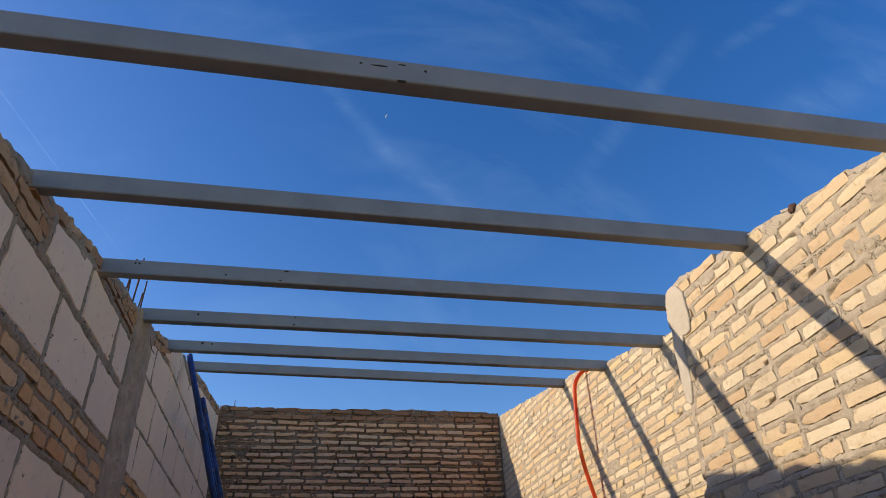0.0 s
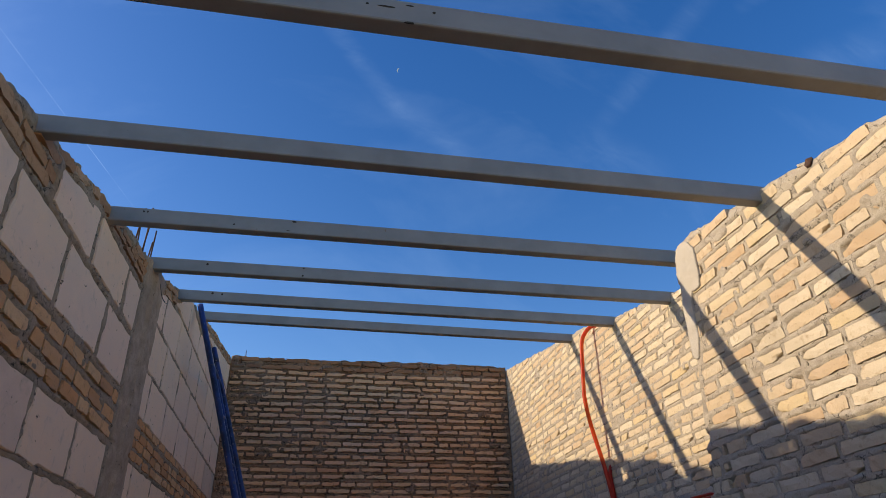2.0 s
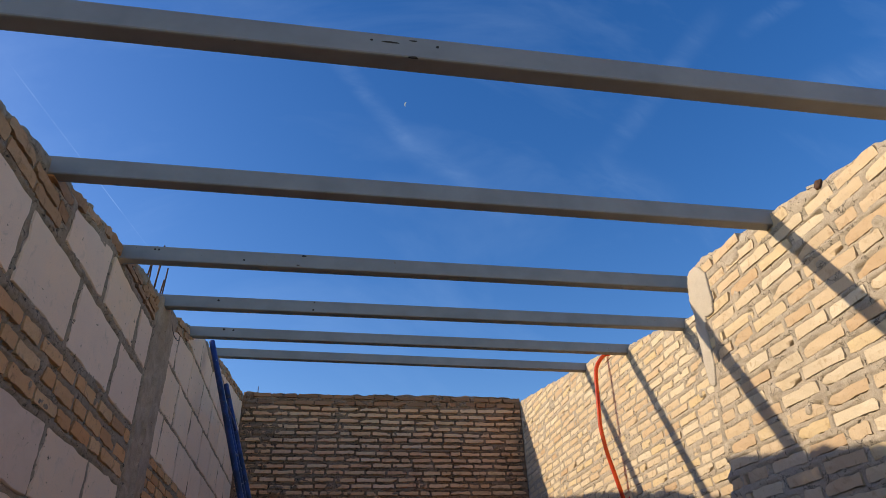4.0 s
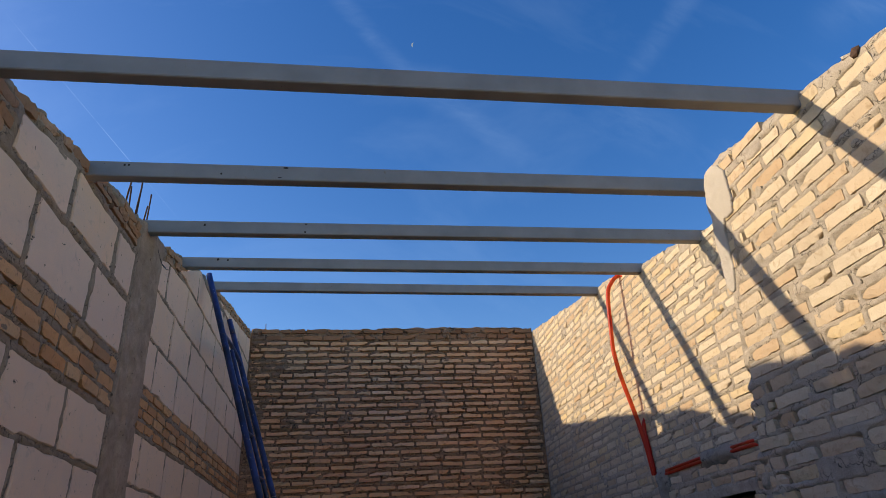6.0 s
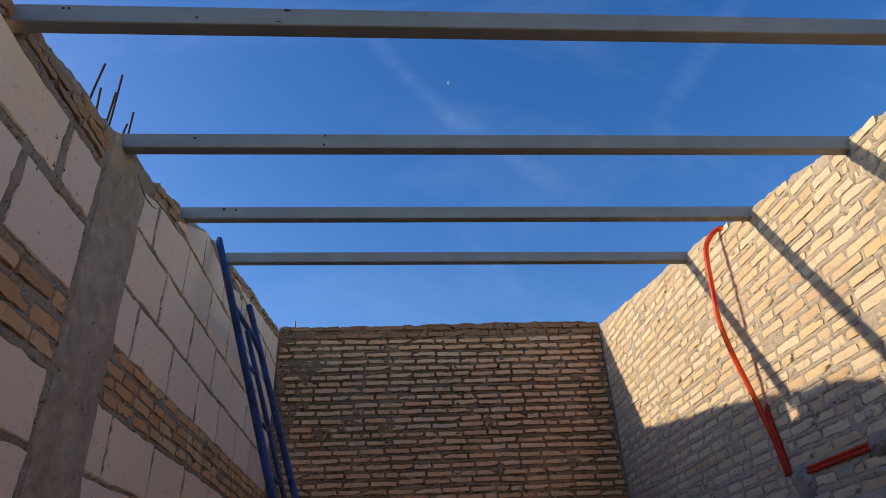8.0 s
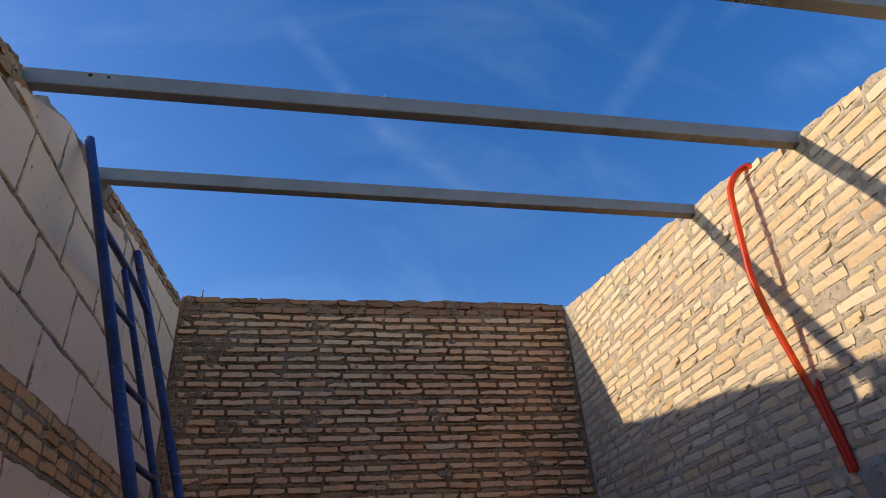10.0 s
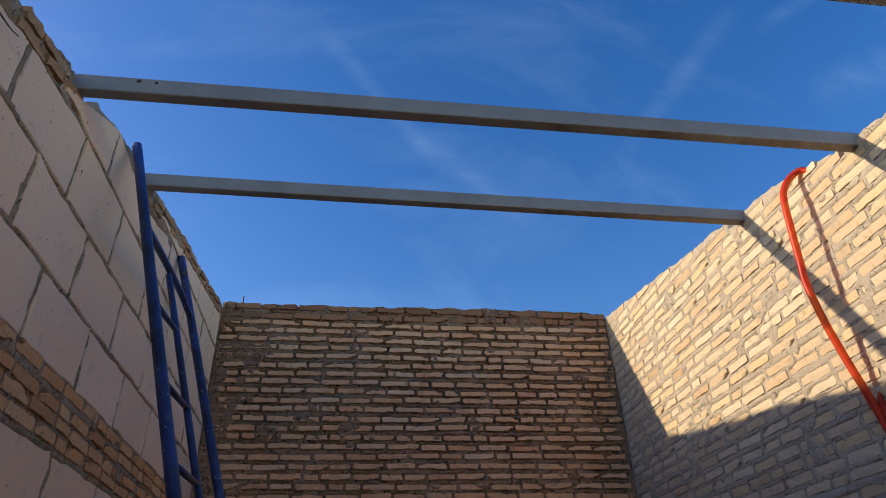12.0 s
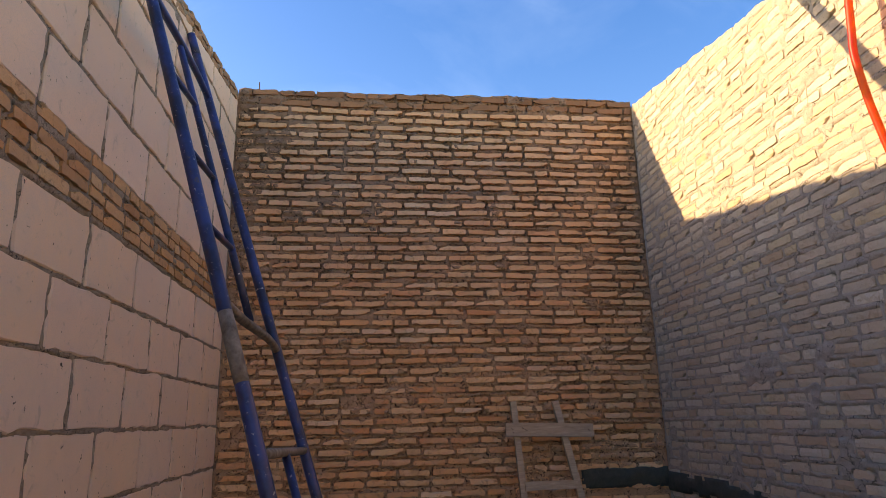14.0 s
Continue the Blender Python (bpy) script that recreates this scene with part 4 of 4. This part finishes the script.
# ---- wooden trestle against the north wall ----
trestle = tagged(new("trestle"), "small weathered timber trestle leaning on the brick wall", "trestle")


def plank(name, a, b, w, t, face_out=(0, -1, 0.12), label=""):
    """A sawn board from a to b, w wide across, t thick."""
    a, b = Vector(a), Vector(b)
    d = (b - a).normalized()
    n = Vector(face_out).normalized()
    n = (n - n.dot(d) * d).normalized()
    s = d.cross(n)
    bm = bmesh.new()
    r = random.Random(int(a.x * 1000 + b.z * 77))
    rings = []
    for k in range(6):
        c = a.lerp(b, k / 5)
        j = r.uniform(-0.002, 0.002)
        rings.append([bm.verts.new(c + s * (su * w / 2 + j) + n * (sn * t / 2)) for su, sn in ((-1, -1), (1, -1), (1, 1), (-1, 1))])
    for p, q in zip(rings, rings[1:]):
        for k in range(4):
            bm.faces.new((p[k], p[(k + 1) % 4], q[(k + 1) % 4], q[k]))
    bm.faces.new(rings[0])
    bm.faces.new(rings[-1][::-1])
    bmesh.ops.bevel(bm, geom=[e for e in bm.edges if e.calc_face_angle(0) > 1], offset=0.003, segments=1, affect="EDGES")
    return part(name, bm, M_WOOD, trestle, label)


plank("leg", (2.165, 10.52, 1.775), (2.235, 10.22, 0.0), 0.045, 0.035)
plank("leg", (2.49, 10.52, 1.775), (2.80, 10.22, 0.0), 0.048, 0.035)
board = plank("board", (2.09, 10.46, 1.575), (2.75, 10.46, 1.56), 0.095, 0.022)
plank("rung", (2.20, 10.40, 1.185), (2.585, 10.40, 1.19), 0.06, 0.022)
plank("rung", (2.21, 10.31, 0.60), (2.68, 10.31, 0.60), 0.06, 0.022)
for x, z in ((2.13, 1.585), (2.135, 1.56), (2.21, 1.588), (2.235, 1.575), (2.71, 1.565)):
    bm = bmesh.new()
    tube(bm, [(x, 10.451, z), (x + 0.012, 10.443, z - 0.008)], 0.0025, 5)
    part("nail", bm, M_RUST, board)

# ---- moon ----
bm = bmesh.new()
R0 = 5.2
outer = [(R0 * math.cos(a), R0 * math.sin(a)) for a in np.linspace(math.pi / 2, 3 * math.pi / 2, 15)]
inner = [(0.45 * R0 * math.cos(a), R0 * math.sin(a)) for a in np.linspace(3 * math.pi / 2, math.pi / 2, 15)][1:-1]
rings = [[bm.verts.new((x, y, z)) for x, y in outer + inner] for z in (0, -0.5)]
bm.faces.new(rings[0])
bm.faces.new(rings[1][::-1])
n = len(rings[0])
for k in range(n):
    bm.faces.new((rings[0][k], rings[0][(k + 1) % n], rings[1][(k + 1) % n], rings[1][k]))
moon = part("moon", bm, glow_material("moonlight", (0.45, 0.62, 0.9), 0.34), None)
moon.matrix_basis = look(Vector((1.0, 3.0, 1.7)) + MOON * 1500, (1.0, 3.0, 1.7)) @ Matrix.Rotation(math.pi, 4, "Y") @ Matrix.Rotation(radians(-15), 4, "Z")
tagged(moon, "faint pale crescent moon in the daytime sky", "moon")

# ---- small stub on the near wall's top ----
def chunk(name, at, size, turn, seed, mat, parent, label=""):
    """A small broken lump: a bevelled box with its corners pushed about."""
    bm = bmesh.new()
    box(bm, [-v / 2 for v in size], [v / 2 for v in size])
    bmesh.ops.bevel(bm, geom=bm.edges[:], offset=min(size) * 0.2, segments=1, affect="EDGES")
    r = random.Random(seed)
    for v in bm.verts:
        v.co += Vector([r.uniform(-0.12, 0.12) * q for q in size])
    bmesh.ops.transform(bm, matrix=pose(*at, *turn), verts=bm.verts)
    return part(name, bm, mat, parent, label)


stub = tagged(new("rusty_stub"), "short rusty iron stub with a mortar flake on the wall top", "stub")
chunk("iron", (2.838, 4.672, 3.172), (0.030, 0.028, 0.036), (20, 10, 30), 1, M_RUST, stub)
chunk("flake", (2.85, 4.71, 3.193), (0.030, 0.045, 0.012), (12, -8, 20), 2, M_PATCH, stub, "pale mortar flake")

# ---- brickwork of the north and east walls ----
TUBE_HOLES = [(6.45, 7.75, 2.215, 2.258)]
def cover_near(U, Z):
    return 0.44 - 0.25 * np.exp(-((U - 5.45) / 0.2) ** 2 - ((Z - 3.05) / 0.25) ** 2) - 0.4 * np.clip((U - 5.62) / 0.05, 0, 1)


def cover_east(U, Z):
    return 0.43 - 0.22 * np.clip((2.35 - Z) / 1.1, 0, 1) - 0.12 * np.clip((Z - 3.5) / 0.3, 0, 1)


def cover_north(U, Z):
    corner = 0.6 * np.exp(-((U - 0.1) / 0.34) ** 2 - ((Z - 3.65) / 0.55) ** 2) + 0.5 * np.exp(-((U - WIDE) / 0.06) ** 2) + 0.75 * np.exp(-(U / 0.09) ** 2)
    corner = corner + 0.7 * np.exp(-((U - 3.0) / 0.42) ** 2 - ((Z - 1.42) / 0.16) ** 2)
    return 0.42 - corner - 0.3 * np.clip((1.75 - Z) / 0.5, 0, 1) * np.clip((U - 1.2) / 0.8, 0.2, 1)


rects = lay_bricks(f_near, FRONT, STEP_Y - 0.01, roof_near, near_wall, EAST_ONE, EAST_ALL, 71, 0.0702, 0.24, 0.048, near=(4.0, 5.75, 1.75, 3.5), out=0.0, skip=0.004, joint=0.022, reach=0.42, wear=0.0035, end=lambda z: float(corner_y(z)) - 0.012)
mortar_sheet(f_near, 4.0, STEP_Y, roof_near, near_wall, M_EAST, 31, rects, 0.25, step=0.0065, crack=0.0065, flush=0.001, cover=cover_near, end=corner_y)
mortar_sheet(f_near, FRONT, 4.0, roof_near, near_wall, M_EAST, 35, rects, 0.25, step=0.02, cover=cover_near)
rects = lay_bricks(f_east, STEP_Y - 0.2, BACK - 0.01, roof_east, east, EAST_ONE, EAST_ALL, 72, 0.0708, 0.24, 0.0475, holes=[DOOR, *TUBE_HOLES], near=(7.0, 8.95, 1.9, 3.35), out=-0.0005, skip=0.004, joint=0.023, reach=0.42, wear=0.0035)
mortar_sheet(f_east, STEP_Y - 0.25, BACK, roof_east, east, M_EAST, 21, rects, 0.16, holes=[DOOR], step=0.0075, crack=0.0075, flush=0.001, cover=cover_east)
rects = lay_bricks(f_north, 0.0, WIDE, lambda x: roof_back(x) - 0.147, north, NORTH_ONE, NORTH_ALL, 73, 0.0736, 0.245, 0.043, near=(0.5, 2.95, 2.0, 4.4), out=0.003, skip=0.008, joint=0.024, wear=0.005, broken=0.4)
rects += lay_bricks(f_north, 0.0, WIDE, roof_back, north, NORTH_TOP, NORTH_TOP, 74, 0.0736, 0.245, 0.052, z0=57 * 0.0736, out=0.0, joint=0.014, wear=0.005, broken=0.4)
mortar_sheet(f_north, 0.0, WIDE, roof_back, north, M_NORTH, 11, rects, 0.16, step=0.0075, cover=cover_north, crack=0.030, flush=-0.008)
mortar_sheet(f_west, 3.6, BACK, roof_west, west, M_WEST, 41, WEST_RECTS, 0.15, step=0.0078, ragged=0.014, flush=0.0005, amp=0.009, crack=0.011, cover=lambda U, Z: 0.85 - 0.35 * np.clip((0.12 - np.abs(Z - 2.585)) / 0.02, 0, 1) - 0.15 * np.clip((COL[0] - U) / 0.2, 0, 1))
mortar_sheet(f_west, FRONT, 3.6, roof_west, west, M_WEST, 45, WEST_RECTS, 0.15, step=0.02, cover=lambda U, Z: 0.8 + 0 * U)
